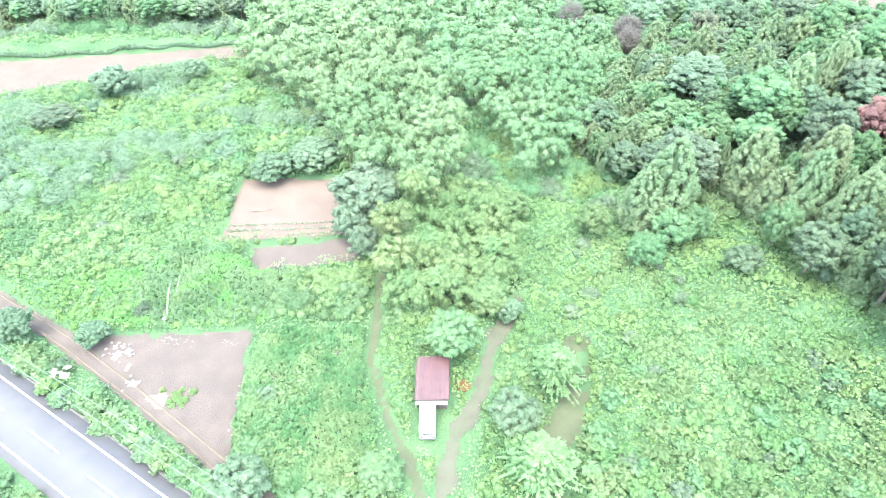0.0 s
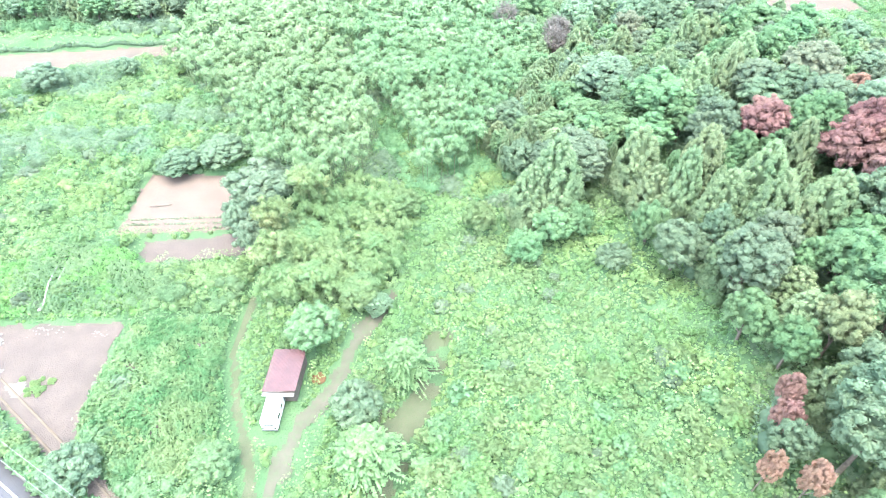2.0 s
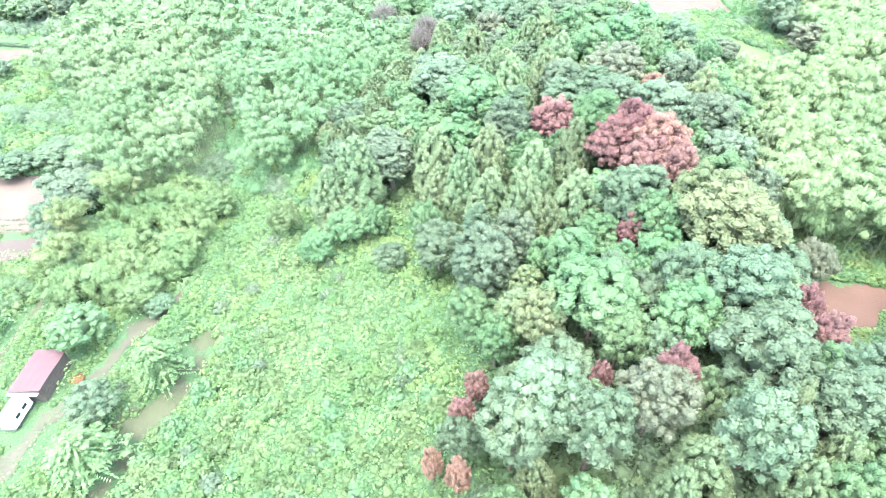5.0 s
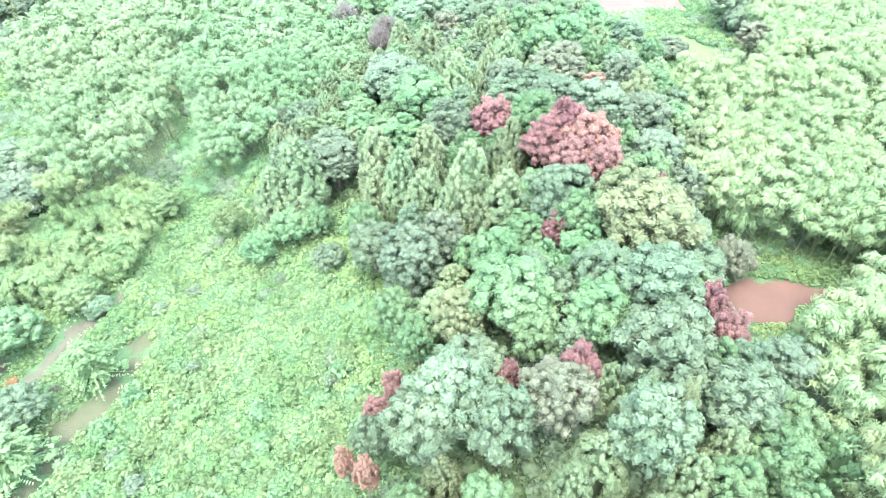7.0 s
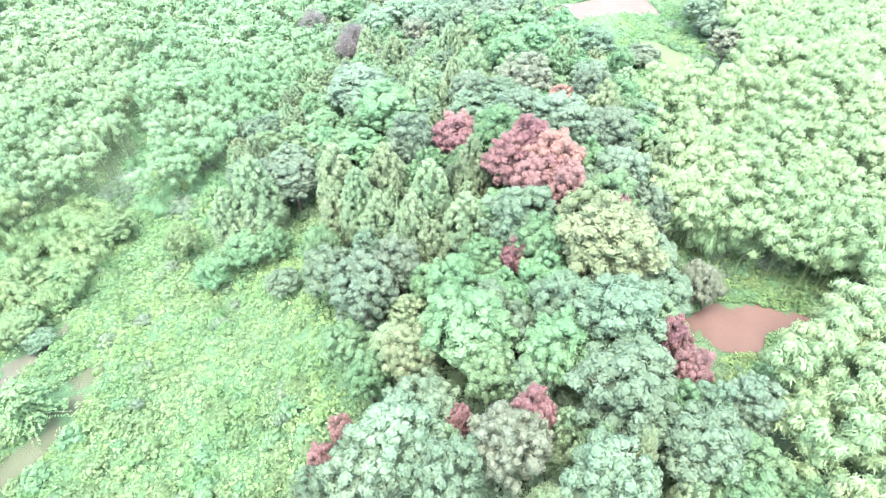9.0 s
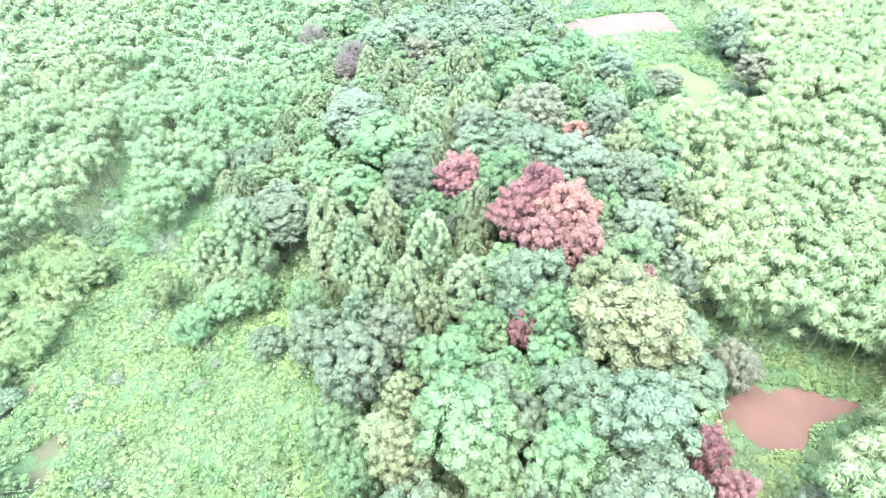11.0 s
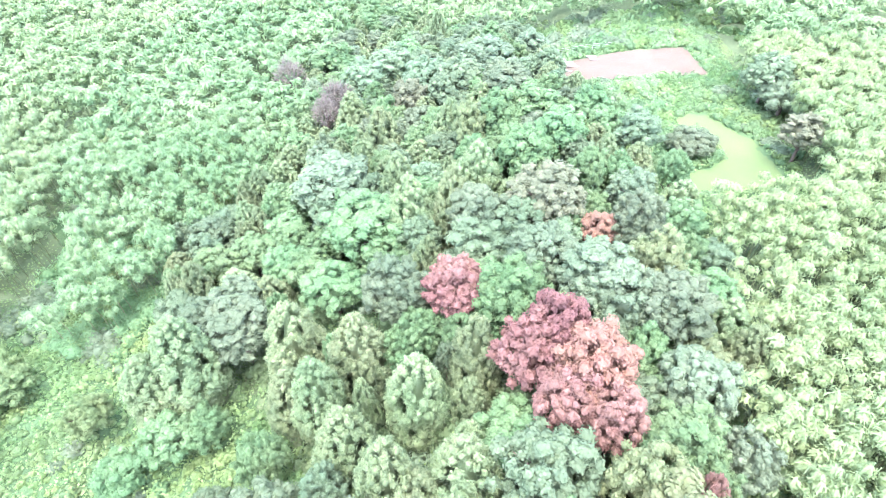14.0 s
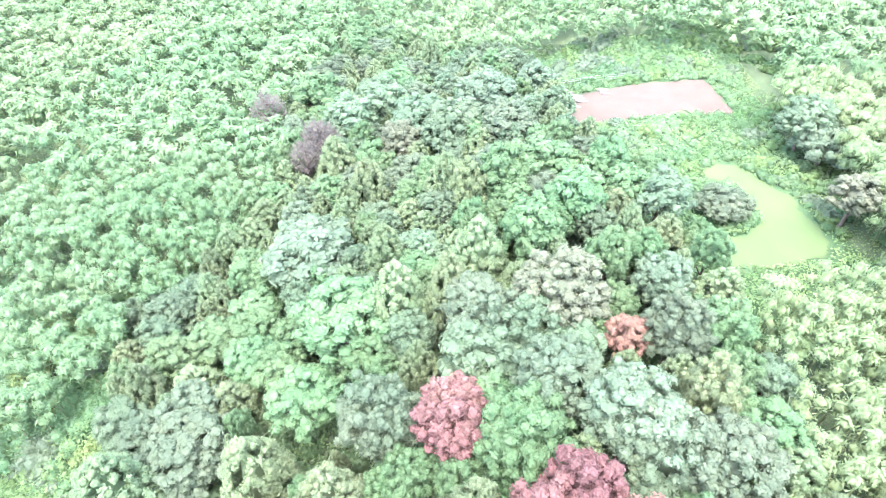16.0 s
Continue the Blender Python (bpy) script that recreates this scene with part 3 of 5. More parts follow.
PENDING = []
SPOTS = {
    "cedar": [(32.5, 63.6, 14.4, 3.6), (29.8, 75.1, 11, 2.3), (43.8, 64.4, 12.5, 3.2), (44.6, 58.6, 10, 2.6), (50.6, 52.4, 12, 2.7), (50.9, 60.9, 13, 2.9), (56.4, 56.0, 12, 2.8), (60.1, 48.3, 12, 2.9), (54.3, 48.4, 13.6, 2.6), (56.6, 47.3, 10, 2.4), (61.5, 59.0, 12, 2.3), (28.9, 62.3, 11, 3.0), (47.5, 57.1, 13, 2.4), (55.1, 79.8, 13, 2.9), (60.1, 79.8, 13, 2.3), (63.3, 84.0, 13, 3.0), (53.4, 87.9, 12, 2.7), (44.2, 113.4, 12, 3.1), (50.0, 104.4, 12, 3.1), (60.4, 100.6, 12, 2.9), (58.9, 148.4, 12, 2.6)],
    "gray": [(36.9, 67.4, 10, 3.8), (77.8, 53.0, 11, 2.9), (79.6, 47.6, 9, 2.2), (80.6, 24.6, 8, 2.3), (54.6, 67.2, 11, 3.0), (52.7, 44.2, 11, 2.6), (49.4, 41.1, 12, 3.3), (44.4, 90.2, 12, 5.1), (68.1, 68.3, 12, 3.3), (53.7, 67.4, 12, 3.1), (72.8, 64.3, 12, 3.5), (78.1, 60.5, 12, 3.2), (74.8, 61.6, 11, 3.0), (35.9, 71.3, 10, 3.1), (32.1, 69.6, 10, 2.5), (78.6, 71.9, 11, 2.7), (79.8, 78.5, 9, 2.6), (67.0, 122.4, 12, 4.7), (69.3, 112.0, 11, 3.9), (110.0, 104.3, 6.5, 3.9), (93.2, 94.4, 4, 3.0), (-11.3, 67.2, 7, 5.1), (-10.8, 57.2, 5, 2.2), (-67.1, 105.7, 6, 3.9), (-74.6, 94.7, 3, 3.9), (62.7, 76.2, 12, 3.3), (-13.1, 60.7, 6, 2.4)],
    "dark": [(38.2, 49.8, 3.4, 2.0), (65.8, 46.8, 12, 3.6), (71.8, 32.2, 12, 3.6), (68.0, 35.3, 11, 2.6), (70.8, 25.3, 12, 3.8), (53.5, 23.4, 12, 3.6), (51.1, 21.2, 12, 2.9), (57.2, 20.6, 12, 2.7), (68.0, 18.6, 12, 2.9), (74.7, 20.6, 11, 2.7), (63.5, 73.1, 10, 4.1), (67.4, 74.2, 10, 2.9), (28.3, 90.0, 7, 3.1), (56.6, 120.7, 12, 4.3), (45.3, 126.2, 12, 4.2), (61.6, 115.3, 12, 4.1), (50.6, 130.8, 12, 4.3), (108.0, 107.3, 9, 3.3), (-53.4, 113.4, 4, 2.4), (8.4, 45.7, 3, 1.7), (-28.5, 76.7, 4, 3.2), (-22.0, 80.0, 4, 4.3), (23.9, 88.0, 7, 2.6), (-42.6, 42.0, 3, 1.8), (44.5, 47.4, 9, 2.9), (7.6, 30.2, 4, 2.4), (-52.1, 42.3, 4, 2.2), (-19.4, 23.1, 4, 2.7)],
    "light": [(65.2, 63.6, 12, 3.2), (56.4, 62.6, 9, 2.2), (54.6, 62.0, 8, 1.9), (82.0, 17.4, 6.5, 2.0), (75.0, 48.4, 11, 2.8), (78.3, 19.6, 8.5, 2.2), (67.3, 43.0, 11, 2.5), (59.5, 33.3, 12, 3.8), (58.3, 39.2, 11, 2.7), (61.2, 29.4, 10, 2.2), (66.7, 30.5, 11, 2.7), (47.9, 35.7, 9, 2.4), (50.4, 31.9, 9, 2.0), (49.9, 78.5, 12, 4.4), (75.3, 81.1, 11, 2.1), (64.3, 64.1, 12, 2.5), (47.0, 71.4, 9, 3.3), (39.9, 77.3, 8, 2.8), (83.3, 73.1, 9, 2.6), (38.6, 84.7, 8, 2.8), (66.9, 97.9, 12, 3.0), (68.8, 86.1, 12, 3.1), (71.8, 99.1, 11, 4.0), (74.0, 90.9, 11, 3.3), (37.9, 137.3, 11, 4.3), (85.0, 98.7, 6, 2.9), (85.6, 87.0, 5, 1.7), (88.6, 90.6, 3, 1.6), (1.2, 40.5, 5, 3.0), (27.7, 54.1, 5, 2.4), (31.6, 57.0, 5, 2.6), (35.2, 58.2, 5, 2.2), (42.8, 52.7, 7, 2.1), (-6.1, 24.5, 3, 2.2)],
    "red": [(60.2, 65.8, 11, 3.1), (75.2, 44.6, 11, 1.0), (65.9, 57.2, 12, 3.0), (68.2, 58.7, 13, 2.6), (70.9, 50.2, 12, 2.1), (68.0, 52.2, 12, 2.5), (63.8, 24.5, 11, 1.7), (58.4, 25.5, 9, 1.0), (47.0, 24.5, 8, 1.3), (48.3, 27.2, 8, 1.1), (75.8, 30.0, 10, 1.4), (76.2, 27.0, 10, 1.5), (64.7, 43.0, 9, 1.4), (60.0, 67.2, 11, 2.4)],
    "orange": [(46.5, 18.8, 9.0, 1.0), (44.4, 20.6, 7.6, 0.9), (70.4, 54.4, 13, 3.2), (74.9, 72.4, 9, 1.8)],
    "yellow": [(73.0, 40.5, 13, 4.5), (71.8, 45.8, 11.5, 2.5), (54.1, 32.2, 11, 2.2), (70.0, 19.7, 12, 1.0), (78.8, 65.6, 12, 2.0), (62.9, 96.5, 12, 2.1)],
    "tan": [(61.8, 22.3, 12, 2.9), (82.6, 39.2, 6, 2.2), (70.0, 76.8, 12, 3.9), (54.1, 114.8, 11, 3.2), (105.8, 91.4, 8, 2.8)],
    "dead": [(40.2, 121.2, 11, 3.1), (39.4, 115.3, 11, 2.6), (30.0, 131.4, 11, 3.3), (41.3, 120.7, 11, 2.9)],
    "pale": [(12.6, 35.5, 6, 3.7), (9.6, 24.5, 6, 4.4), (10.4, 64.9, 4, 2.6), (21.7, 60.5, 5, 2.3)],
    "lemon": [(-7.1, 57.4, 8, 2.3), (-6.7, 51.7, 8, 2.0), (-3.5, 64.4, 8, 2.8)],
}

LABELS = {
    "dark": "dark green evergreen oak with rounded dense crown",
    "gray": "grey-green broadleaf tree with dull dense crown",
    "light": "fresh green broadleaf tree with clumpy crown",
    "yellow": "pale yellow-green broadleaf tree with large crown",
    "red": "wilted oak with dead reddish-brown leaves",
    "orange": "wilted oak with dead orange-brown leaves",
    "tan": "dull tan-green broadleaf tree, partly withered",
    "cedar": "pointed olive-green Japanese cedar on the hill",
    "dead": "dead tree with bare purplish-grey twigs",
    "pale": "pale green feathery young tree among weeds",
    "lemon": "yellowing bamboo clump with drooping leafy tips",
}

# the wood on the hill: trees told apart one by one, then the rest between them
for k in range(20):
    grow = random.Random(70 + k)
    x, y = grow.uniform(-7, 9), grow.uniform(45, 67)
    if line_gap(TRACK_A, np.array([x]), np.array([y]))[0] > 2.2 and line_gap(TRACK_B, np.array([x]), np.array([y]))[0] > 2.5:
        SPOTS["pale"].append((round(x, 1), round(y, 1), grow.uniform(2.6, 4.0), grow.uniform(1.6, 2.6)))
for k in range(46):
    grow = random.Random(200 + k)
    x, y = -126 + 76 * (k + grow.random()) / 46, 138.5 + 0.03 * k + grow.uniform(0, 8)
    SPOTS[grow.choice(("light", "light", "dark", "gray", "cedar"))].append((round(x, 1), round(y, 1), grow.uniform(7.6, 9.5), grow.uniform(2.3, 3.4)))
taken = [(x, y, r) for v in SPOTS.values() for x, y, h, r in v]
fill = random.Random(11)
for _ in range(9000):
    x, y = fill.uniform(18, 90), fill.uniform(5, 178)
    if not inside(FOREST, np.array([x]), np.array([y]))[0]:
        continue
    r = fill.uniform(1.7, 3.2)
    if any((x - a) ** 2 + (y - b) ** 2 < (0.62 * (r + c)) ** 2 for a, b, c in taken):
        continue
    if 26 < x < 60 and 46 < y < 72:
        r *= 0.6
        if fill.random() < 0.85:
            continue
    taken.append((x, y, r))
    kind = fill.choice(["cedar", "light", "light", "cedar", "dark"] if y < 90 else ["cedar", "cedar", "light", "light", "dark", "gray"])
    SPOTS[kind].append((round(x, 1), round(y, 1), fill.uniform(7.5, 9.5), r if kind != "cedar" else r * 0.95))

plant(SPOTS["cedar"], cedar_crown, "cedar_tree", LABELS["cedar"], "tree", "cedars on the hill", 4, 2.9, 12.0, LEAF["cedar"], 0)
for kind, name in (("dark", "oak_tree"), ("gray", "broadleaf_tree"), ("light", "broadleaf_tree"), ("yellow", "broadleaf_tree"),
                   ("red", "wilted_tree"), ("orange", "wilted_tree"), ("tan", "broadleaf_tree"), ("pale", "young_tree")):
    tall = [s for s in SPOTS[kind] if s[2] >= 7.5]
    small = [s for s in SPOTS[kind] if s[2] < 7.5]
    big = [s for s in small if kind == "pale" and s[3] > 3.0]
    small = [s for s in small if s not in big]
    if big:
        plant(big, frond_crown, name, LABELS[kind], "tree", "feathery young trees", 2, 3.8, 6.0, LEAF[kind], 0)
    far = [s for s in tall if s[1] > 84]
    tall = [s for s in tall if s[1] <= 84]
    if far:
        plant(far, far_crown, name, LABELS[kind], "tree", kind + " trees of the wood", 2, 3.4, 11.5, LEAF[kind])
    if tall:
        plant(tall, fine_crown if kind in ("gray", "tan") else broadleaf_crown, name, LABELS[kind], "tree", kind + " trees of the wood", 3, 3.4, 11.5, LEAF[kind])
    if small:
        plant(small, broadleaf_crown, "small_tree" if kind != "pale" else name, LABELS[kind].replace(" tree", " small tree") if kind != "pale" else LABELS[kind], "tree",
              kind + " small trees", 2, 3.0, 5.0, LEAF[kind], 3)
plant(SPOTS["dead"], dead_crown, "dead_tree", LABELS["dead"], "tree", "dead trees", 2, 3.2, 11.0, LEAF["dead"], 9)


# ---- bamboo ----
def bamboo_culm(h, bend):
    t = np.linspace(0, 1, 7)
    return np.stack([bend * np.clip(t - 0.45, 0, 1) ** 2 * 2.6, 0 * t, h * (t - 0.28 * np.clip(t - 0.6, 0, 1) ** 2 * 2.5)], 1)


def bamboo_leaves(h, bend, heads=4, per=64, size=0.57):
    """Drooping plumes at the head of a culm, like mops of long leaves, with looser ones below."""
    line = bamboo_culm(h, bend)
    heap = Heap()

    def at(t):
        return np.array([np.interp(t, np.linspace(0, 1, 7), line[:, k]) for k in range(3)])

    def mop(c, r, per):
        s = np.array([r, r, r * 1.05])
        heap.add(c + ICO_V * s * 0.50 * (1 + 0.1 * rng.normal(size=(len(ICO_V), 1))), None, ICO_F)
        d = sphere_dirs(per, 0.35)
        fall = d * np.array([1, 1, 0]) - np.array([0, 0, 0.75])
        fall -= d * (fall * d).sum(axis=1, keepdims=True)
        pos = c + d * s * rng.uniform(0.55, 1.08, (per, 1))
        v, t = cards(pos, d + rng.normal(size=d.shape) * 0.20, size, size * 0.26, 0.22, fall, 0.22, True)
        heap.add(v, None, t)

    mop(at(0.97), rng.uniform(0.72, 0.92), per)
    for k in range(1, heads):
        a, t = k * 2.4 + rng.uniform(-0.4, 0.4), 0.95 - 0.24 * k / heads
        mop(at(t) + np.array([math.cos(a), math.sin(a), 0]) * rng.uniform(0.75, 1.15), rng.uniform(0.62, 0.90), per)
    for k in range(2):
        a, t = k * 2.9 + bend, (0.70, 0.55)[k]
        mop(at(t) + np.array([math.cos(a), math.sin(a), 0]) * 1.0, 0.9, int(per * 0.6))
    return heap.arrays()


def scatter(poly, gap, seed, jitter=0.52):
    r = np.random.default_rng(seed)
    xs, ys = [p[0] for p in poly], [p[1] for p in poly]
    X, Y = np.meshgrid(np.arange(min(xs), max(xs), gap), np.arange(min(ys), max(ys), gap), indexing="ij")
    X, Y = X.ravel() + r.uniform(-jitter, jitter, X.size) * gap, Y.ravel() + r.uniform(-jitter, jitter, Y.size) * gap
    ok = inside(poly, X, Y)
    return np.stack([X[ok], Y[ok]], 1)


BENDS = (1.2, 1.8, 2.4, 1.5, 2.0, 2.8)
bamboo_kinds = [(bamboo_culm(11.0, b), bamboo_leaves(11.0, b, 4, 62, 0.70)) for b in BENDS]
bamboo_fine = [(bamboo_culm(11.0, b), bamboo_leaves(11.0, b)) for b in BENDS]
bamboo_young = [(bamboo_culm(4.0, b), bamboo_leaves(4.0, b, 5, 60, 0.50)) for b in (0.8, 1.2, 1.6)]
bamboo_far = [(bamboo_culm(11.0, b), bamboo_leaves(11.0, b, 3, 20, 1.2)) for b in BENDS[:3]]
others = np.array([(x, y, r) for x, y, r in taken])


def clear_of_trees(p, k=0.7):
    return ~((p[:, None, 0] - others[None, :, 0]) ** 2 + (p[:, None, 1] - others[None, :, 1]) ** 2 < (k * others[None, :, 2]) ** 2).any(axis=1)


def place(v, x, y, z, ang, s, sz):
    c, q = math.cos(ang), math.sin(ang)
    return np.stack([x + s * (c * v[:, 0] - q * v[:, 1]), y + s * (q * v[:, 0] + c * v[:, 1]), z + sz * v[:, 2]], 1)


def bamboo_stand(name, label, spots, low, high, seed, leaf="bamboo", young=False):
    r = np.random.default_rng(seed)
    stems, leaves = Heap(), Heap()
    for x, y in spots:
        cv, (lv, lq, lt) = bamboo_far[r.integers(3)] if y > 118 else bamboo_fine[r.integers(6)] if 70 < x < 112 and y < 78 else bamboo_kinds[r.integers(6)]
        if young:
            cv, (lv, lq, lt) = bamboo_young[r.integers(3)]
        full = 4.0 if young else 11.0
        h = low + (high - low) * (0.6 * float(value_noise(x, y, 7, 8)) + 0.4 * r.random())
        z, ang, s = float(ground_z(x, y)) - 0.2, r.uniform(0, 6.283), r.uniform(0.80, 1.25) * (1.5 if y > 118 else 1.0)
        leaves.add(place(lv, x, y, z, ang, s, h / full), lq, lt)
        if y > 118:
            continue
        tv, tq = tube(cv[::2], [0.06, 0.055, 0.04, 0.01], 3)
        stems.add(place(tv, x, y, z, ang, s, h / full), tq)
    t = thing(name, label, "bamboo grove", kind="stuff")
    child("culms", stems.mesh("culms", [CULM]), t)
    child("leaves", leaves.mesh("leaves", [LEAF[leaf]], True), t)
    return t


for name, poly, gap, low, high, seed, label in (
        ("bamboo_grove", BAMBOO_A, 2.25, 6.9, 9.5, 1, "light green bamboo grove beside the gully"),
        ("bamboo_grove", BAMBOO_B, 2.25, 6.9, 9.5, 2, "light green bamboo grove below the wood"),
        ("bamboo_grove", BAMBOO_C, 1.75, 7.6, 9.6, 3, "pale green dense bamboo grove beside the wood"),
        ("bamboo_grove", BAMBOO_E, 2.7, 7.0, 10.0, 5, "green bamboo grove behind the back field")):
    p = np.concatenate([q[q[:, 1] < 118] for q in [scatter(poly, gap, seed)]] + [q[q[:, 1] >= 118] for q in [scatter(poly, gap * 1.35, seed)]])
    p = p[(p[:, 1] < 208) & ((p[:, 1] < 168) | (p[:, 0] > -84)) & (p[:, 0] > -142)]
    bamboo_stand(name, label, p[clear_of_trees(p)], low, high, seed, "plume" if poly is BAMBOO_C else "bamboo")

# young bamboo leaning over the clearing's edge
edge = np.random.default_rng(9)
u = edge.uniform(0, 1, 44)
bamboo_stand("young_bamboo", "young bamboo leaning over the red clearing", np.stack([84 + 16 * u, 44.6 - 3.4 * u + edge.uniform(-0.6, 3.4, 44)], 1), 3.2, 6.0, 10, "plume", True)

p = scatter([(-8, 44.5), (3, 46), (10.5, 52), (12, 66), (3, 73), (-3, 68), (-8, 60)], 2.0, 12)
p = p[(bare(p[:, 0], p[:, 1]) < 0.5) & (line_gap(TRACK_A, p[:, 0], p[:, 1]) > 1.8) & (line_gap(TRACK_B, p[:, 0], p[:, 1]) > 2.2)]
bamboo_stand("young_bamboo", "pale lime young bamboo crowding the valley", p, 2.2, 4.6, 13, "lemon", True)

# the bamboo by the red clearing, stem by stem
p = scatter(BAMBOO_D, 1.9, 4)
p = p[clear_of_trees(p)]
near = p[(p[:, 0] < 112)]
bamboo_stand("bamboo_grove", "green bamboo grove on the hill", p[p[:, 0] >= 112], 7, 9.5, 6)
stand = random.Random(5)
protos = []
for cv, (lv, lq, lt) in [(bamboo_culm(11.0, b), bamboo_leaves(11.0, b, 6, 150, 0.52)) for b in BENDS]:
    t = thing("bamboo_plant", "light green bamboo with drooping feathery tip", "bamboo", "bamboos by the red clearing")
    child("culm", build_mesh("culm", *tube(cv, [0.06, 0.06, 0.055, 0.05, 0.04, 0.03, 0.01], 5), mats=[CULM]), t)
    child("leaves", build_mesh("leaves", lv, lq, lt, mats=[LEAF["plume"]], soft=True), t)
    protos.append(t)
for k, (x, y) in enumerate(near.tolist()):
    s = stand.uniform(0.9, 1.2)
    m = pose(x, y, float(ground_z(x, y)) - 0.2, 0, 0, stand.uniform(0, 360)) @ Matrix.Diagonal((s, s, stand.uniform(0.7, 0.9), 1))
    if k < len(protos):
        protos[k]["wait"] = 1
        PENDING.append((protos[k], m))
    else:
        copy_thing(protos[k % len(protos)], m)
while PENDING:
    ob, m = PENDING.pop()
    del ob["wait"]
    ob.matrix_basis = m

lemon = [(x, y, h, r) for x, y, h, r in SPOTS["lemon"]]
for x, y, h, r in lemon:
    t = thing("bamboo_clump", LABELS["lemon"], "bamboo", "yellowing bamboo clumps")
    stems, leaves = Heap(), Heap()
    for k in range(9):
        cv, (lv, lq, lt) = bamboo_kinds[k % 6]
        a, d = k * 2.4, r * 0.55 * math.sqrt(k / 9)
        hh = h * stand.uniform(0.75, 1.05) / 11.0
        leaves.add(place(lv, d * math.cos(a), d * math.sin(a), -0.1, a, 0.9, hh), lq, lt)
        stems.add(place(tube(cv, [0.05] * 6 + [0.01], 4)[0], d * math.cos(a), d * math.sin(a), -0.1, a, 0.9, hh), tube(cv, [0.05] * 7, 4)[1])
    child("culms", stems.mesh("culms", [CULM]), t)
    child("leaves", leaves.mesh("leaves", [LEAF["straw"]], True), t)
    t.location = (x, y, float(ground_z(x, y)))


# ---- plants that cover the ground ----
def leaf_top(x, y, lift):
    return ground_z(x, y) + lift * low_growth(x, y) * (0.75 * value_noise(x, y, 2.4, 77) ** 1.5 + 0.35 * value_noise(x, y, 0.95, 78))


def cover(name, label, category, mat, pts, size, narrow, tilt, lift, droop=0.15):
    """Leaves laid over the ground in soft humps."""
    n = len(pts)
    x, y = pts[:, 0], pts[:, 1]
    z = leaf_top(x, y, lift)
    slope = np.stack([z - leaf_top(x + 0.25, y, lift), z - leaf_top(x, y + 0.25, lift), np.full(n, 0.25)], 1)
    slope /= np.linalg.norm(slope, axis=1, keepdims=True)
    face = slope + rng.normal(size=(n, 3)) * tilt
    face[:, 2] = np.abs(face[:, 2]) + 0.05
    pos = np.stack([x, y, z + rng.uniform(-0.18, 0.12, n)], 1)
    v, q = cards(pos, face, size, size * narrow, droop)
    return tagged(new(name, build_mesh(name, v, q, mats=[mat])), label, category, kind="stuff")


def sprinkle(n, x0, x1, y0, y1, seed):
    r = np.random.default_rng(seed)
    p = np.stack([r.uniform(x0, x1, n), r.uniform(y0, y1, n)], 1)
    return p[bare(p[:, 0], p[:, 1]) < 0.5]


p = np.concatenate([sprinkle(60000, -72, 50, 10, 82, 21), sprinkle(36000, -120, 50, 82, 148, 22), sprinkle(16000, 50, 112, 5, 140, 23), sprinkle(20000, 76, 112, 84, 150, 24), sprinkle(11000, 79, 101, 28, 48.5, 25), sprinkle(7000, 84, 108, 74, 86, 26)])
grass_here = inside(TALL_GRASS, p[:, 0], p[:, 1])
weedy = (value_noise(p[:, 0], p[:, 1], 14, 31) > 0.55) & (p[:, 0] < 14) | inside([(-22, 24), (-10, 20), (-7, 45), (-22, 43)], p[:, 0], p[:, 1])
cover("kudzu", "bright green kudzu leaves smothering slope and valley", "kudzu", KUDZU, p[~grass_here & ~weedy], 0.30, 0.8, 0.36, 2.3)
cover("weeds", "mixed green weeds and brambles", "weeds", WEEDS, p[weedy & ~grass_here], 0.44, 0.6, 0.5, 1.4)
cover("tall_grass", "bright green tall grass", "grass", GRASSY, p[grass_here], 0.7, 0.22, 0.5, 0.5)


# ---- shrubs ----
def shrub_heap(r, n=20, per=110, size=0.30):
    heap = Heap()
    a = np.arange(n) * 2.4
    d = r * 0.80 * np.sqrt(np.arange(n) / n)
    cen = np.stack([np.cos(a) * d, np.sin(a) * d, r * (0.62 - 0.55 * (d / r) ** 2) + rng.normal(size=n) * 0.10 * r], 1)
    s = rng.uniform(0.20, 0.34, n) * r * math.sqrt(20 / n)
    return lobes(heap, cen, np.stack([s, s, s * 0.85], 1), per, size, 0.7, 0.4, 0.45)


def hummocks(name, label, category, mat, pts, low, high, per, size, sink=0.25, tall=0.85, seed=0):
    """Low leafy heaps that crowd over the ground."""
    r = np.random.default_rng(seed)
    x, y = pts[:, 0], pts[:, 1]
    s = low + (high - low) * r.uniform(0, 1, len(x)) ** 1.5 * (0.4 + 1.2 * value_noise(x, y, 6, seed))
    cen = np.stack([x, y, ground_z(x, y) + (tall - sink) * s * 0.5 - 0.1], 1)
    heap = lobes(Heap(), cen, np.stack([s, s, s * tall], 1), per, size, 0.7, 0.5, 0.5)
    return tagged(new(name, heap.mesh(name, [mat], True)), label, category, kind="stuff")


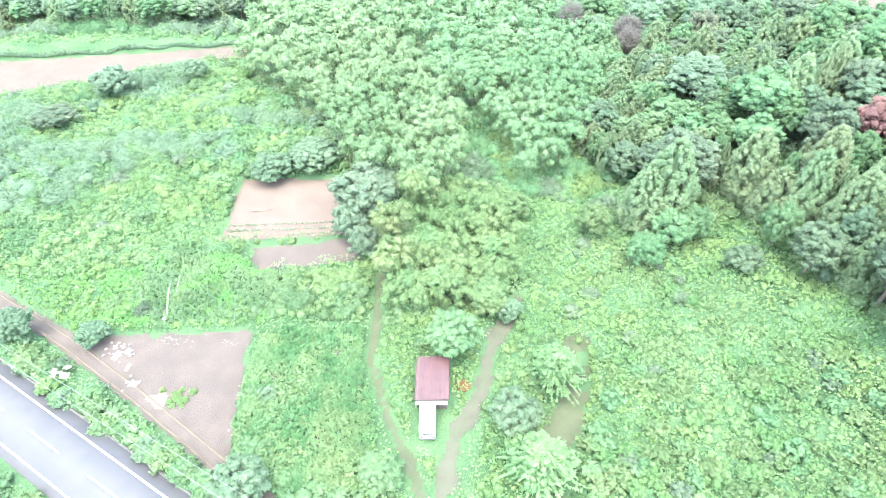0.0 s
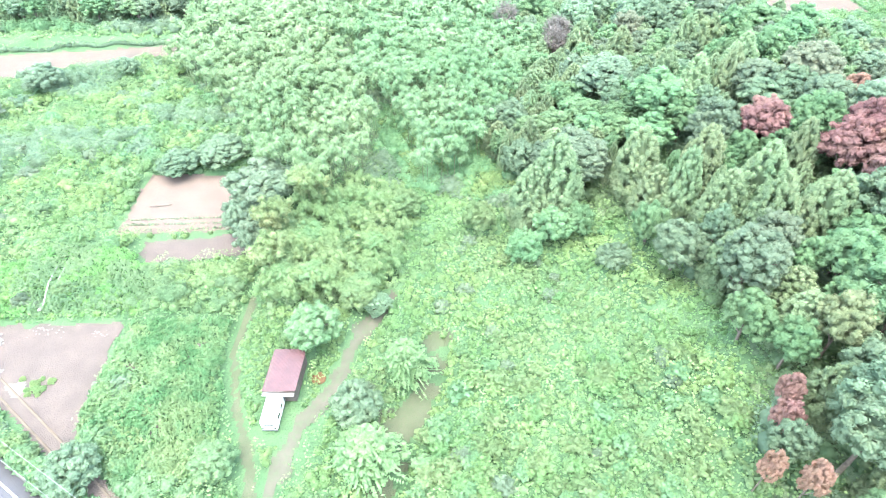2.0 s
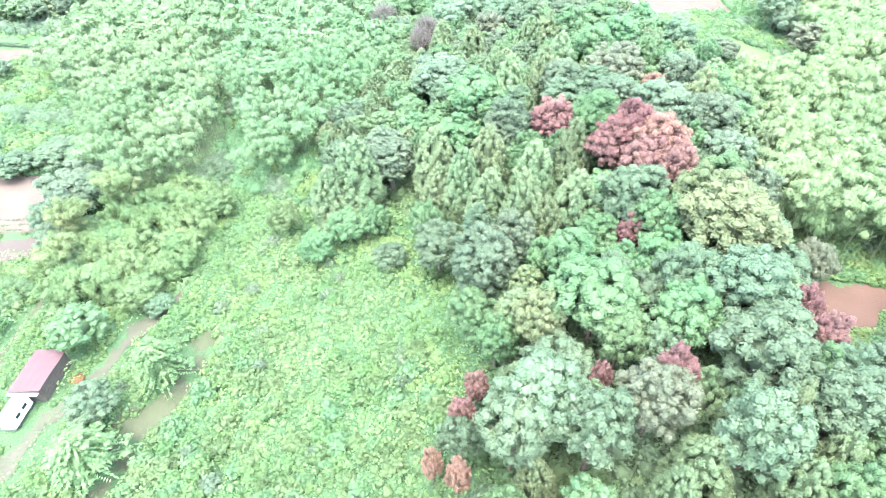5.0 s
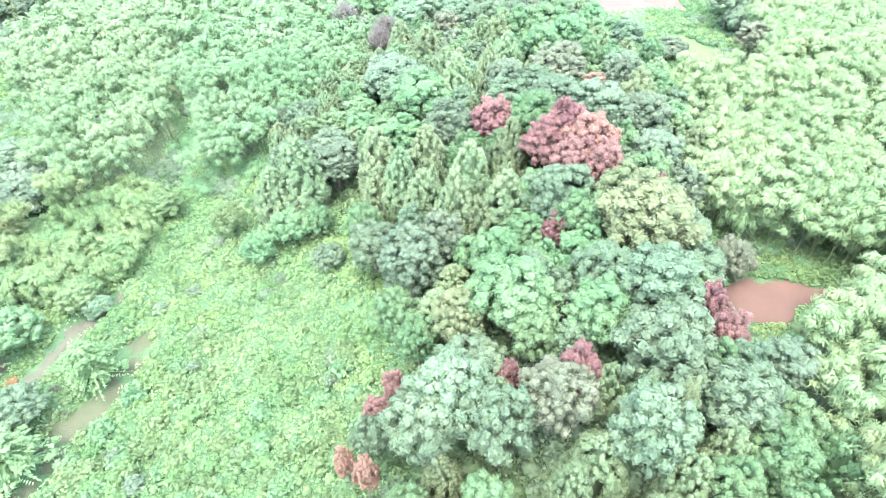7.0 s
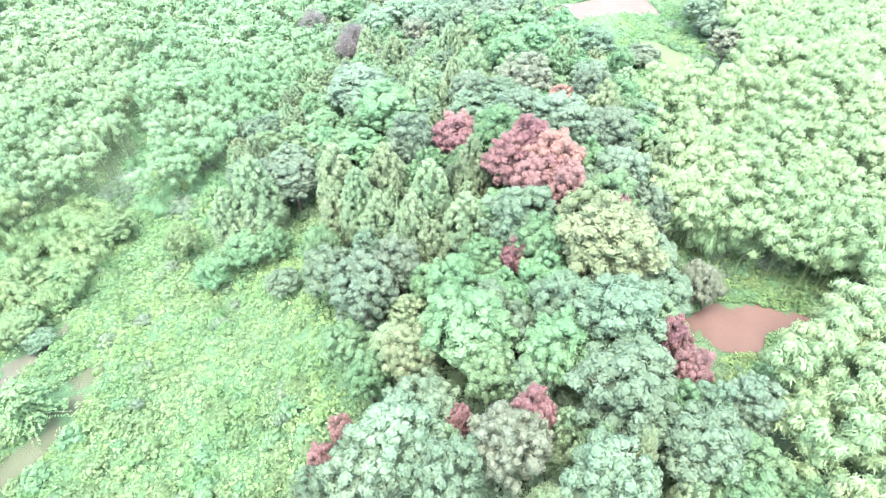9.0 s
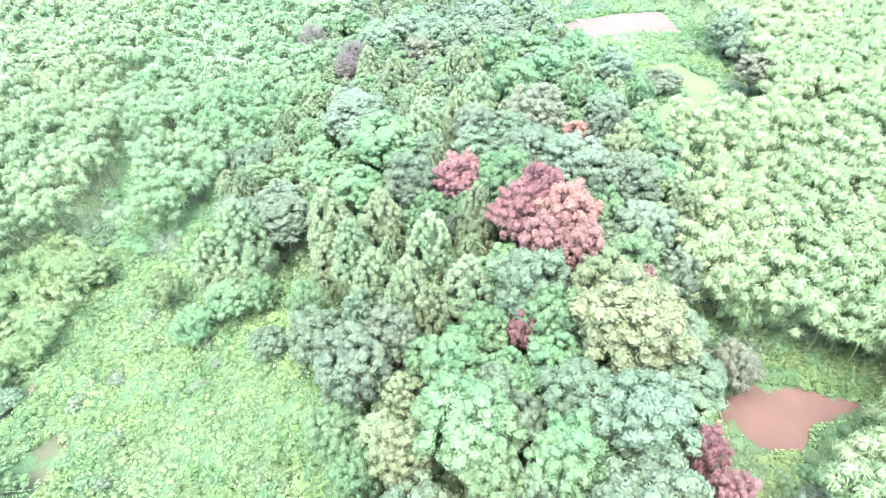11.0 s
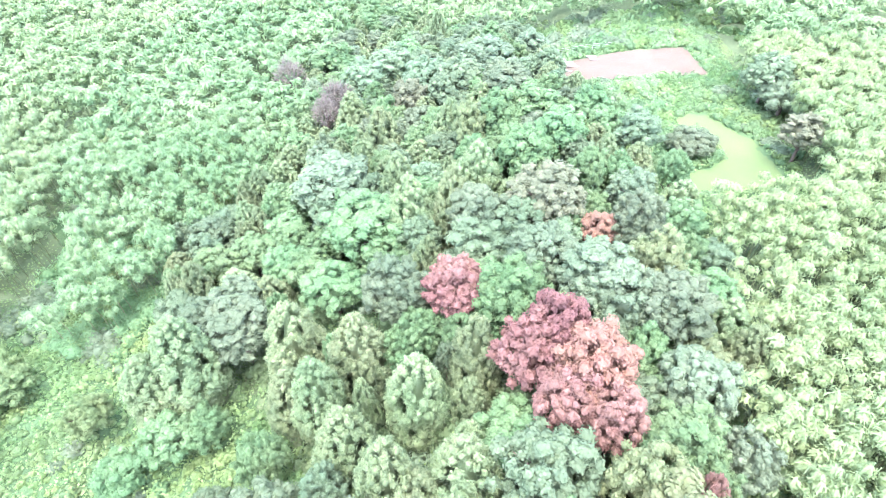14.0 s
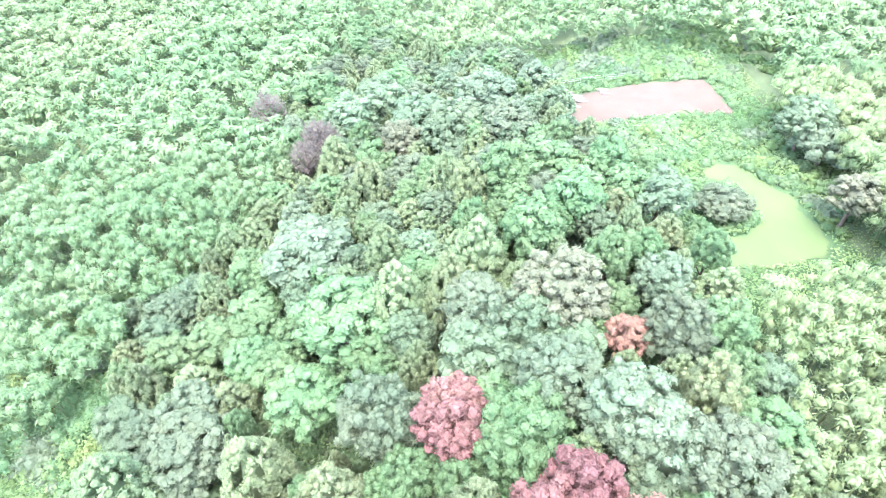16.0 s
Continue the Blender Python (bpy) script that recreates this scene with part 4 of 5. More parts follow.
wild = random.Random(3)
SHRUB = {k: [shrub_heap(1.5).mesh("shrub", [LEAF[k]], True) for s in range(3)] for k in ("dark", "gray", "light", "pale", "kudzu")}
THICKET = {k: [shrub_heap(1.5, 11, 42, 0.46).arrays() for s in range(3)] for k in SHRUB}
thickets = {}
SHRUB_LABEL = {"dark": "low dark green shrub in the weeds", "gray": "low grey-green shrub in the weeds", "light": "low fresh green shrub in the weeds",
               "pale": "low pale green leafy shrub in the valley", "kudzu": "bush smothered in bright green kudzu leaves"}
for x0, x1, y0, y1, count, kinds, low, high in (
        (-96, -14, 58, 122, 110, ("light", "pale", "kudzu", "light"), 0.8, 1.9),
        (-96, -14, 60, 122, 110, ("dark", "gray", "light", "kudzu", "light", "pale"), 0.9, 2.4),
        (-72, -8, 44, 62, 40, ("gray", "light", "pale", "kudzu"), 0.8, 1.7),
        (-6, 12, 42, 68, 50, ("pale", "light", "kudzu"), 1.0, 2.2),
        (12, 46, 17, 36, 110, ("light", "pale", "pale", "kudzu", "light"), 0.8, 1.6),
        (12, 46, 22, 64, 120, ("light", "kudzu", "kudzu", "kudzu", "pale", "gray"), 0.5, 1.35),
        (-56, -18, 20, 44, 110, ("dark", "light", "pale", "light"), 0.8, 1.9),
        (-20, 12, 18, 42, 36, ("light", "pale", "gray"), 0.6, 1.3),
        (22, 48, 62, 86, 22, ("light", "gray"), 1.2, 2.2),
        (81, 87, 42, 45, 10, ("gray", "light", "dark"), 1.2, 2.0),
        (86, 97, 39.5, 42, 14, ("light", "kudzu", "pale"), 1.0, 1.7),
        (81, 90, 27.5, 31, 16, ("light", "dark", "gray"), 0.8, 1.5),
        (99.5, 102, 102, 105.5, 8, ("light", "kudzu"), 0.8, 1.2),
        (104, 106, 90, 100, 14, ("light", "kudzu", "gray"), 0.8, 1.3),
        (-70, -16, 76, 112, 100, ("light", "kudzu", "gray", "pale"), 0.9, 2.0),
        (80, 87, 45, 84, 24, ("light", "gray", "kudzu"), 1.2, 2.2),
        (78, 110, 134, 146, 44, ("light", "gray", "kudzu", "dark"), 1.0, 2.0),
        (82, 118, 130, 146, 70, ("light", "pale", "kudzu", "gray"), 1.0, 2.4),
        (82, 112, 86, 122, 90, ("light", "gray", "kudzu", "kudzu", "pale"), 0.9, 1.9),
        (83, 99, 41.5, 47.5, 34, ("light", "dark", "pale", "kudzu"), 1.2, 2.2),
        (78, 124, 141, 153, 90, ("light", "pale", "kudzu", "gray"), 1.4, 2.8),
        (82, 108, 134.5, 143, 40, ("light", "gray", "kudzu", "pale"), 1.1, 2.1)):
    for _ in range(count):
        x, y, r = wild.uniform(x0, x1), wild.uniform(y0, y1), wild.uniform(low, high)
        k = wild.choice(kinds)
        if bare(np.array([x - 0.6 * r, x, x + 0.6 * r, x, x]), np.array([y, y, y, y - 0.6 * r, y + 0.6 * r])).any():
            continue
        if count >= 100 or y0 > 84:
            v, q, t = wild.choice(THICKET[k])
            s = r / 1.5
            thickets.setdefault((x0 if count >= 100 else 82, k), Heap()).add(place(v, x, y, float(ground_z(x, y)) - (0.0 if x0 == 12 else 0.25) * r, wild.uniform(0, 6.28), s, s * wild.uniform(0.8, 1.2)), q, t)
            continue
        ob = tagged(new("shrub", wild.choice(SHRUB[k])), SHRUB_LABEL[k], "shrub", "shrubs in the weeds")
        ob.matrix_basis = pose(x, y, float(ground_z(x, y)) - 0.25 * r, 0, 0, wild.uniform(0, 360)) @ Matrix.Diagonal((r / 1.5, r / 1.5, wild.uniform(0.8, 1.2) * r / 1.5, 1))

# bushes crowding the strip between road and lane
for k in range(30):
    u = k / 29
    x, y = -60.0 + 42.0 * u, 44.6 - 24.2 * u
    x, y, r = x + wild.gauss(0, 0.4), y + wild.gauss(0, 0.5), wild.uniform(1.0, 1.75)
    kind = wild.choice(("light", "pale", "light", "dark", "kudzu"))
    ob = tagged(new("shrub", wild.choice(SHRUB[kind])), "leafy roadside bush between road and lane", "shrub", "roadside bushes")
    ob.matrix_basis = pose(x, y, float(ground_z(x, y)) - 0.2 * r, 0, 0, wild.uniform(0, 360)) @ Matrix.Diagonal((r / 1.5, r / 1.5, wild.uniform(0.8, 1.1) * r / 1.5, 1))

for x0, label in ((82, "low shrubs round the back field and mown clearing"), (12, "low bushes smothered in kudzu on the slope"), (-96, "shrubs and brambles scattered over the meadow"), (-70, "low bushes in the upper meadow"), (-56, "dense roadside bushes between road and lane")):
    t = thing("thicket", label, "bushes", kind="stuff")
    for (key, k), heap in thickets.items():
        if key == x0:
            child("bushes", heap.mesh("bushes", [LEAF[k]], True), t)


# ---- low heaps of leaves over meadow and slope ----
PLOT = [(-22.4, 26.0), (-19.0, 23.5), (-6.5, 22.5), (-7.2, 30.5), (-9.6, 38.5), (-9.8, 43.0), (-22.6, 43.2)]
SLOPE = [(3, 15), (50, 15), (52, 33), (48, 48), (44, 60), (28, 66), (22, 74), (8, 72), (11, 50), (5, 36)]
VALLEY = [(-9.5, 44), (10, 44), (14, 74), (-2, 70), (-9.5, 60)]
MEADOW = [(-120, 80), (-60, 52), (-45, 53), (-33, 59.5), (-9, 45), (-9, 58), (-13, 72), (-24, 90), (-44, 114), (-48, 126), (-94, 106), (-120, 97)]
MARGIN = [(-48, 34), (-16, 18), (4, 12), (4, 22), (-20, 26), (-34, 35)]
GULLY = [(-4, 114), (5, 90), (3, 74), (14, 70), (26, 66), (36, 65), (31, 74), (26, 86), (33, 104), (26, 104), (14, 92), (4, 104)]
CLEARING = [(78, 27), (98, 29), (99, 47), (78, 48)]
SHELF = [(77, 112), (83, 96), (88, 84), (96, 84), (108, 100), (109, 118), (112, 138), (84, 147), (64, 150), (78, 136)]


def spread(poly, gap, seed, margin=0.22):
    """Spots crowding an area, off the bare ground."""
    p = scatter(poly, gap, seed)
    x, y = p[:, 0], p[:, 1]
    free = np.ones(len(p), bool)
    for dx, dy in ((0, 0), (margin, 0), (-margin, 0), (0, margin), (0, -margin)):
        free &= bare(x + dx, y + dy) < 0.5
    return p[free]


def split(p, cell, seed, *edges):
    """Sorts spots into patches by a broad noise, at these edges."""
    w = 0.7 * value_noise(p[:, 0], p[:, 1], cell, seed) + 0.3 * value_noise(p[:, 0], p[:, 1], cell * 0.3, seed + 1)
    lim = (-1, *edges, 2)
    return [p[(w >= a) & (w < b)] for a, b in zip(lim, lim[1:])]


a, b, c = split(spread(SLOPE, 0.88, 301), 9, 5, 0.46, 0.60)
hummocks("kudzu_heaps", "bright kudzu leaves heaped over the slope", "kudzu", KUDZU, a, 0.30, 0.70, 110, 0.24, seed=41)
hummocks("kudzu_heaps", "yellowish kudzu leaves heaped over the slope", "kudzu", LEAF["lemon"], c, 0.30, 0.70, 110, 0.24, seed=40)
hummocks("bramble_heaps", "pale green brambles heaped over the slope", "brambles", LEAF["pale"], b, 0.32, 0.80, 100, 0.25, seed=42)
a, b = split(spread(VALLEY, 0.95, 302), 7, 8, 0.5)
hummocks("kudzu_heaps", "bright kudzu leaves heaped along the valley", "kudzu", KUDZU, a, 0.4, 0.9, 95, 0.27, seed=43)
hummocks("young_bamboo_heaps", "pale green bamboo grass heaped along the valley", "bamboo grass", LEAF["bamboo"], b, 0.4, 1.0, 95, 0.27, seed=44)
a, b, c, d = split(spread(MEADOW, 1.2, 303), 12, 21, 0.40, 0.52, 0.64)
hummocks("bush_heaps", "dark grey-green bushes in bands across the meadow", "bushes", LEAF["dark"], a, 0.6, 1.8, 60, 0.34, seed=45)
hummocks("bush_heaps", "fresh green bushes across the meadow", "bushes", LEAF["light"], b, 0.5, 1.3, 60, 0.33, seed=46)
hummocks("kudzu_heaps", "bright kudzu leaves heaped over the meadow", "kudzu", KUDZU, c, 0.5, 1.05, 60, 0.33, seed=47)
hummocks("bramble_heaps", "pale green brambles over the meadow", "brambles", LEAF["lemon"], d, 0.45, 0.95, 60, 0.33, seed=48)
a, b = split(spread(MARGIN, 0.9, 304, 0.3), 6, 31, 0.5)
hummocks("bush_heaps", "fresh green bushes along the road verge", "bushes", LEAF["light"], a, 0.45, 1.05, 95, 0.27, seed=49)
hummocks("weed_heaps", "green weeds along the road verge", "weeds", WEEDS, b, 0.4, 0.9, 95, 0.27, seed=50)
a, b, c = split(spread(SHELF, 1.25, 305), 9, 61, 0.42, 0.56)
hummocks("bush_heaps", "fresh green bushes round the back field", "bushes", LEAF["light"], a, 0.5, 1.2, 50, 0.38, seed=51)
hummocks("kudzu_heaps", "bright kudzu leaves round the mown clearing", "kudzu", KUDZU, b, 0.5, 1.0, 50, 0.38, seed=52)
hummocks("bramble_heaps", "pale green brambles round the back field", "brambles", LEAF["bamboo"], c, 0.5, 1.1, 50, 0.38, seed=53)


a, b, c = split(spread(GULLY, 1.05, 309), 6, 91, 0.4, 0.6)
hummocks("bush_heaps", "grey-green bushes along the gully", "bushes", LEAF["gray"], a, 0.5, 1.6, 70, 0.31, seed=58)
hummocks("bush_heaps", "fresh green bushes along the gully", "bushes", LEAF["light"], b, 0.5, 1.5, 70, 0.31, seed=59)
hummocks("kudzu_heaps", "bright kudzu leaves heaped along the gully", "kudzu", KUDZU, c, 0.5, 1.2, 70, 0.31, seed=60)
a, b = split(spread(CLEARING, 0.85, 310, 0.4), 5, 95, 0.5)
hummocks("bush_heaps", "fresh green bushes round the red clearing", "bushes", LEAF["light"], a, 0.4, 1.1, 110, 0.24, seed=61)
hummocks("kudzu_heaps", "bright kudzu leaves round the red clearing", "kudzu", KUDZU, b, 0.35, 0.8, 110, 0.24, seed=62)
a, b = split(scatter(FOREST, 1.5, 311), 7, 97, 0.5)
hummocks("understorey", "dark green bushes filling gaps in the wood", "bushes", LEAF["dark"], a, 0.8, 1.9, 42, 0.40, seed=63)
hummocks("understorey", "fresh green bushes filling gaps in the wood", "bushes", LEAF["light"], b, 0.8, 1.9, 42, 0.40, seed=64)
u = np.linspace(0, 1, 150)
p = np.stack([-104 + 57 * u, 124.6 + 8.5 * u], 1)
hummocks("hedge", "low dark hedge along the far edge of the field", "hedge", LEAF["dark"], p, 0.5, 0.75, 60, 0.36, 0.0, 1.1, seed=54)
a, b = split(spread([(-126, 135.5), (-50, 135.5), (-50, 142), (-126, 142)], 1.7, 307), 9, 81, 0.5)
hummocks("bush_heaps", "fresh green bushes at the foot of far trees", "bushes", LEAF["light"], a, 0.9, 2.2, 40, 0.45, seed=55)
hummocks("bush_heaps", "grey-green bushes at the foot of far trees", "bushes", LEAF["gray"], b, 0.9, 2.2, 40, 0.45, seed=56)
a = spread([(-120, 128), (-48, 134.5), (-48, 137), (-120, 136)], 1.5, 308)
hummocks("grass_heaps", "pale rough grass beyond the far field", "grass", LEAF["lemon"], a, 0.4, 0.8, 40, 0.4, seed=57)


for cx, cy, rx, ry in ((-16.4, 40.9, 0.7, 1.3), (-13.4, 36.6, 0.9, 1.0), (-16.2, 31.2, 0.8, 1.7), (-19.4, 35.0, 0.7, 1.5), (-11.6, 39.2, 1.2, 0.6), (-13.0, 28.0, 1.0, 0.8)):
    drape("bare_patch", [(cx + rx * math.cos(t * 0.7), cy + ry * math.sin(t * 0.7)) for t in range(9)], 0.30, SOIL, "bare brown soil between tall weeds", "bare soil", 0.25, 0.9, int(cy * 7))


def standing_weeds(pts, low, high, label, mat, seed):
    """Tall weeds: upright stems in tufts, leafy up their length."""
    r = np.random.default_rng(seed)
    per = 13
    n = len(pts) * per
    x, y = np.repeat(pts[:, 0], per) + r.normal(0, 0.16, n), np.repeat(pts[:, 1], per) + r.normal(0, 0.16, n)
    tall = np.repeat(r.uniform(low, high, len(pts)), per) * r.uniform(0.35, 1.0, n)
    way = np.stack([r.normal(0, 0.35, n), r.normal(0, 0.35, n), np.ones(n)], 1)
    face = np.stack([r.normal(0, 0.7, n), r.normal(-0.5, 0.6, n), r.uniform(0.4, 1.2, n)], 1)
    pos = np.stack([x, y, ground_z(x, y) + tall * 0.8], 1)
    v, q = cards(pos, face, 0.50, 0.20, 0.15, way)
    return tagged(new("weeds", build_mesh("weeds", v, q, mats=[mat])), label, "weeds", kind="stuff")


a, b = split(spread([(-24, 45.5), (-10, 44.2), (-10, 53.5), (-23.5, 53.2)], 0.85, 312), 4, 99, 0.5)
hummocks("bush_heaps", "pale green hedge-like bushes above the fallow plot", "bushes", LEAF["lemon"], a, 0.45, 1.1, 100, 0.26, 0.0, 1.1, seed=65)
hummocks("bush_heaps", "fresh green hedge-like bushes above the fallow plot", "bushes", LEAF["light"], b, 0.45, 1.2, 100, 0.26, 0.0, 1.1, seed=66)
a = spread([(-7.6, 40), (-8, 45), (5, 46), (4.2, 37), (1.5, 29.5), (-0.6, 24), (-3, 27.5), (-6, 33.5)], 0.62, 314, 0.1)
hummocks("weed_heaps", "low green weeds round the shed", "weeds", KUDZU, a, 0.25, 0.55, 130, 0.21, seed=69)
a = spread([(-58, 49.5), (-44.5, 43), (-22.5, 44.3), (-24, 47.5), (-45, 54.5), (-58, 55)], 0.75, 315, 0.15)
hummocks("grass_heaps", "bright rough grass above the lane", "grass", GRASSY, a, 0.25, 0.6, 120, 0.24, seed=70)
a, b = split(spread(TALL_GRASS, 0.55, 313), 5, 101, 0.5)
standing_weeds(a, 0.4, 0.9, "bright green tall grass above the field", GRASSY, 67)
standing_weeds(b, 0.5, 1.2, "fresh green reeds above the field", LEAF["light"], 68)
a, b, c = split(spread(PLOT, 0.42, 306, 0.2), 3.0, 71, 0.40, 0.66)
standing_weeds(a, 0.6, 1.3, "dark green tall weeds on the fallow plot", WEEDS, 61)
standing_weeds(b, 0.5, 1.1, "light green tall weeds on the fallow plot", WEEDS, 62)
standing_weeds(c[::2], 0.2, 0.6, "thin yellowish weeds on the fallow plot", LEAF["lemon"], 63)


# ---- the shed and the van ----
RUST = plain("red_painted_sheet_metal", (0.046, 0.019, 0.019), 0.45, 0.0, 0.2, 1.5)
WHITE = plain("white_van_paint", (0.55, 0.55, 0.55), 0.4, var=0.04)
GREYM = plain("grey_weathered_metal", (0.112, 0.118, 0.123), 0.5, 0.3)
WOOD = plain("weathered_boards", (0.061, 0.051, 0.043), 0.85, var=0.35)
GLASSY = plain("dark_window_glass", (0.02, 0.022, 0.025), 0.08, var=0.1)
RUBBER = plain("tyre_rubber", (0.02, 0.02, 0.02), 0.8)


def box(bm, x0, x1, y0, y1, z0, z1):
    r = bmesh.ops.create_cube(bm, size=1)
    bmesh.ops.transform(bm, matrix=Matrix.Translation(((x0 + x1) / 2, (y0 + y1) / 2, (z0 + z1) / 2)) @ Matrix.Diagonal((x1 - x0, y1 - y0, z1 - z0, 1)), verts=r["verts"])
    return r["verts"]


def part(name, bm, mat, parent, label=""):
    me = bpy.data.meshes.new(name)
    bm.to_mesh(me)
    bm.free()
    me.materials.append(mat)
    ob = new(name, me)
    ob.parent = parent
    return tagged(ob, label) if label else ob


def boxes(*dims):
    bm = bmesh.new()
    for d in dims:
        box(bm, *d)
    return bm


shed = thing("shed", "old wooden shed with red sheet-metal roof", "shed")
shed.matrix_basis = pose(-1.05, 35.0, 0, 0, 0, -1)
for x in (-1.6, 1.6):
    part("side_wall", boxes((x - 0.05, x + 0.05, -2.6, 2.6, 0, 2.15)), WOOD, shed)
for y in (-2.6, 2.6):
    part("end_wall", boxes((-1.55, 1.55, y - 0.05, y + 0.05, 0, 2.15)), WOOD, shed)
for k in range(4):
    x0 = -1.85 + 0.925 * k
    u = np.linspace(0, 1, 25)
    X, Y = np.meshgrid(x0 + u * 0.96, np.linspace(-2.85, 2.85, 8), indexing="ij")
    Z = 2.22 + 0.05 * X + 0.02 * np.cos(X * 2 * np.pi / 0.154) + 0.03 * np.sin(Y * 1.3 + k) + 0.012 * k
    top = np.stack([X, Y, Z], -1).reshape(-1, 3)
    q = grid_quads(25, 8)
    child("roof_sheet", build_mesh("roof_sheet", np.concatenate([top, top - (0, 0, 0.012)]), np.concatenate([q, q[:, ::-1] + len(top)]), mats=[RUST], soft=True), shed)
part("lean_to_roof", boxes((-1.75, 1.75, -3.35, -2.8, 1.95, 2.0)), GREYM, shed, "grey sheet eave")

van = thing("van", "small white van parked against the shed", "van")
van.matrix_basis = pose(-1.5, 30.3, 0, 0, 0, 0) @ Matrix.Diagonal((1, 0.82, 1, 1))
bm = boxes((-0.86, 0.86, -2.1, 2.05, 0.3, 1.85))
bmesh.ops.bevel(bm, geom=bm.edges[:], offset=0.14, segments=3, affect='EDGES')
part("body", bm, WHITE, van)
for y in (-1.1, 0.3):
    part("side_window", boxes((0.85, 0.872, y, y + 0.8, 1.15, 1.55)), GLASSY, van)
part("windscreen", boxes((-0.55, 0.55, -2.115, -2.09, 1.3, 1.48)), GLASSY, van)
part("rear_window", boxes((-0.62, 0.62, 2.04, 2.065, 1.2, 1.55)), GLASSY, van)
part("front_bumper", boxes((-0.84, 0.84, -2.16, -2.08, 0.32, 0.52)), GREYM, van)
part("rear_bumper", boxes((-0.84, 0.84, 2.04, 2.12, 0.32, 0.52)), GREYM, van)
for x in (-0.62, 0.62):
    part("headlight", boxes((x - 0.14, x + 0.14, -2.12, -2.09, 0.68, 0.84)), GLASSY, van)
for x in (-0.74, 0.74):
    for y in (-1.35, 1.3):
        bm = bmesh.new()
        bmesh.ops.create_cone(bm, cap_ends=True, segments=20, radius1=0.30, radius2=0.30, depth=0.2, matrix=pose(x, y, 0.30, 0, 90, 0))
        wheel = part("wheel", bm, RUBBER, van)
        bm = bmesh.new()
        bmesh.ops.create_cone(bm, cap_ends=True, segments=16, radius1=0.17, radius2=0.15, depth=0.03, matrix=pose(x + math.copysign(0.11, x), y, 0.30, 0, 90, 0))
        part("hub", bm, GREYM, wheel)
part("door", boxes((-0.5, 0.4, -2.675, -2.65, 0.05, 1.9)), GREYM, shed, "grey sheet-metal door")
part("fascia_board", boxes((-1.8, 1.8, -2.9, -2.86, 2.02, 2.2)), WOOD, shed)

# ---- things on the fields and along the road ----
PLASTIC = plain("white_plastic", (0.176, 0.176, 0.172), 0.5, var=0.15, scale=2)
STONE = plain("pale_rubble", (0.112, 0.097, 0.090), 0.9, var=0.35, scale=4)
CONCRETE = plain("dark_stained_concrete", (0.051, 0.051, 0.047), 0.9, var=0.4, scale=2)
CLAY = earth("orange_clay", (0.083, 0.046, 0.022), (0.100, 0.056, 0.030), (0.069, 0.043, 0.022), 1.2)
STEEL = plain("galvanised_wire", (0.30, 0.31, 0.32), 0.4, 0.5)
POLE = plain("weathered_pole_concrete", (0.164, 0.164, 0.158), 0.85)
CROP = foliage("cabbage_leaves", (0.190, 0.235, 0.160), (0.220, 0.260, 0.190), spread=0.4)


def lump(r, squash=0.6, rough=0.25):
    bm = bmesh.new()
    bmesh.ops.create_icosphere(bm, subdivisions=2, radius=r)
    for v in bm.verts:
        v.co *= 1 + rough * noise.noise(v.co * (1.6 / r) + Vector((r * 31, 0, 0)))
        v.co.z *= squash
    return bm


def slab(w, d, t):
    bm = bmesh.new()
    vs = box(bm, -w / 2, w / 2, -d / 2, d / 2, 0, t)
    for v in vs:
        v.co.x += 0.12 * w * noise.noise(v.co * 3 + Vector((w, d, 0)))
        v.co.y += 0.12 * d * noise.noise(v.co * 3 + Vector((d, w, 5)))
    return bm


def single(name, bm, mat, label, category, group, m):
    me = bpy.data.meshes.new(name)
    bm.to_mesh(me)
    bm.free()
    me.materials.append(mat)
    ob = tagged(new(name, me), label, category, group)
    ob.matrix_basis = m
    return ob


tidy = random.Random(19)
# rubble and sheets thrown on the corner of the three-cornered field
for cx, cy, spread, count in ((-39.6, 41.0, 0.9, 22), (-38.2, 39.8, 0.6, 10), (-35.5, 36.0, 0.8, 10)):
    for k in range(count):
        x, y = cx + tidy.gauss(0, spread), cy + tidy.gauss(0, spread * 0.7)
        single("stone", lump(tidy.uniform(0.10, 0.24), 0.6), STONE, "pale broken stone on bare soil", "stone", "rubble on the field",
               pose(x, y, float(ground_z(x, y)) + 0.12, tidy.uniform(0, 40), 0, tidy.uniform(0, 360)))
for x, y, w, d in ((-39.2, 39.9, 0.9, 0.7), (-38.1, 40.3, 0.8, 0.8), (-39.4, 39.3, 0.7, 0.4), (-35.6, 35.7, 0.9, 0.8), (-37.2, 38.0, 1.1, 0.4)):
    single("plastic_sheet", slab(w, d, 0.05), PLASTIC, "crumpled white plastic sheet lying on soil", "plastic sheet", "plastic sheets on the field",
           pose(x, y, float(ground_z(x, y)) + 0.12, tidy.uniform(-6, 6), tidy.uniform(-6, 6), tidy.uniform(0, 360)))
for k in range(46):
    x, y = -33.0 + tidy.gauss(0, 1.6), 42.0 + tidy.gauss(0, 0.5)
    if tidy.random() < 0.35:
        x, y = -25.8 + tidy.gauss(0, 0.9), 41.6 + tidy.gauss(0, 0.5)
    single("stone", lump(tidy.uniform(0.06, 0.13), 0.7), STONE, "pale broken stone on bare soil", "stone", "rubble on the field",
           pose(x, y, float(ground_z(x, y)) + 0.1, 0, 0, tidy.uniform(0, 360)))
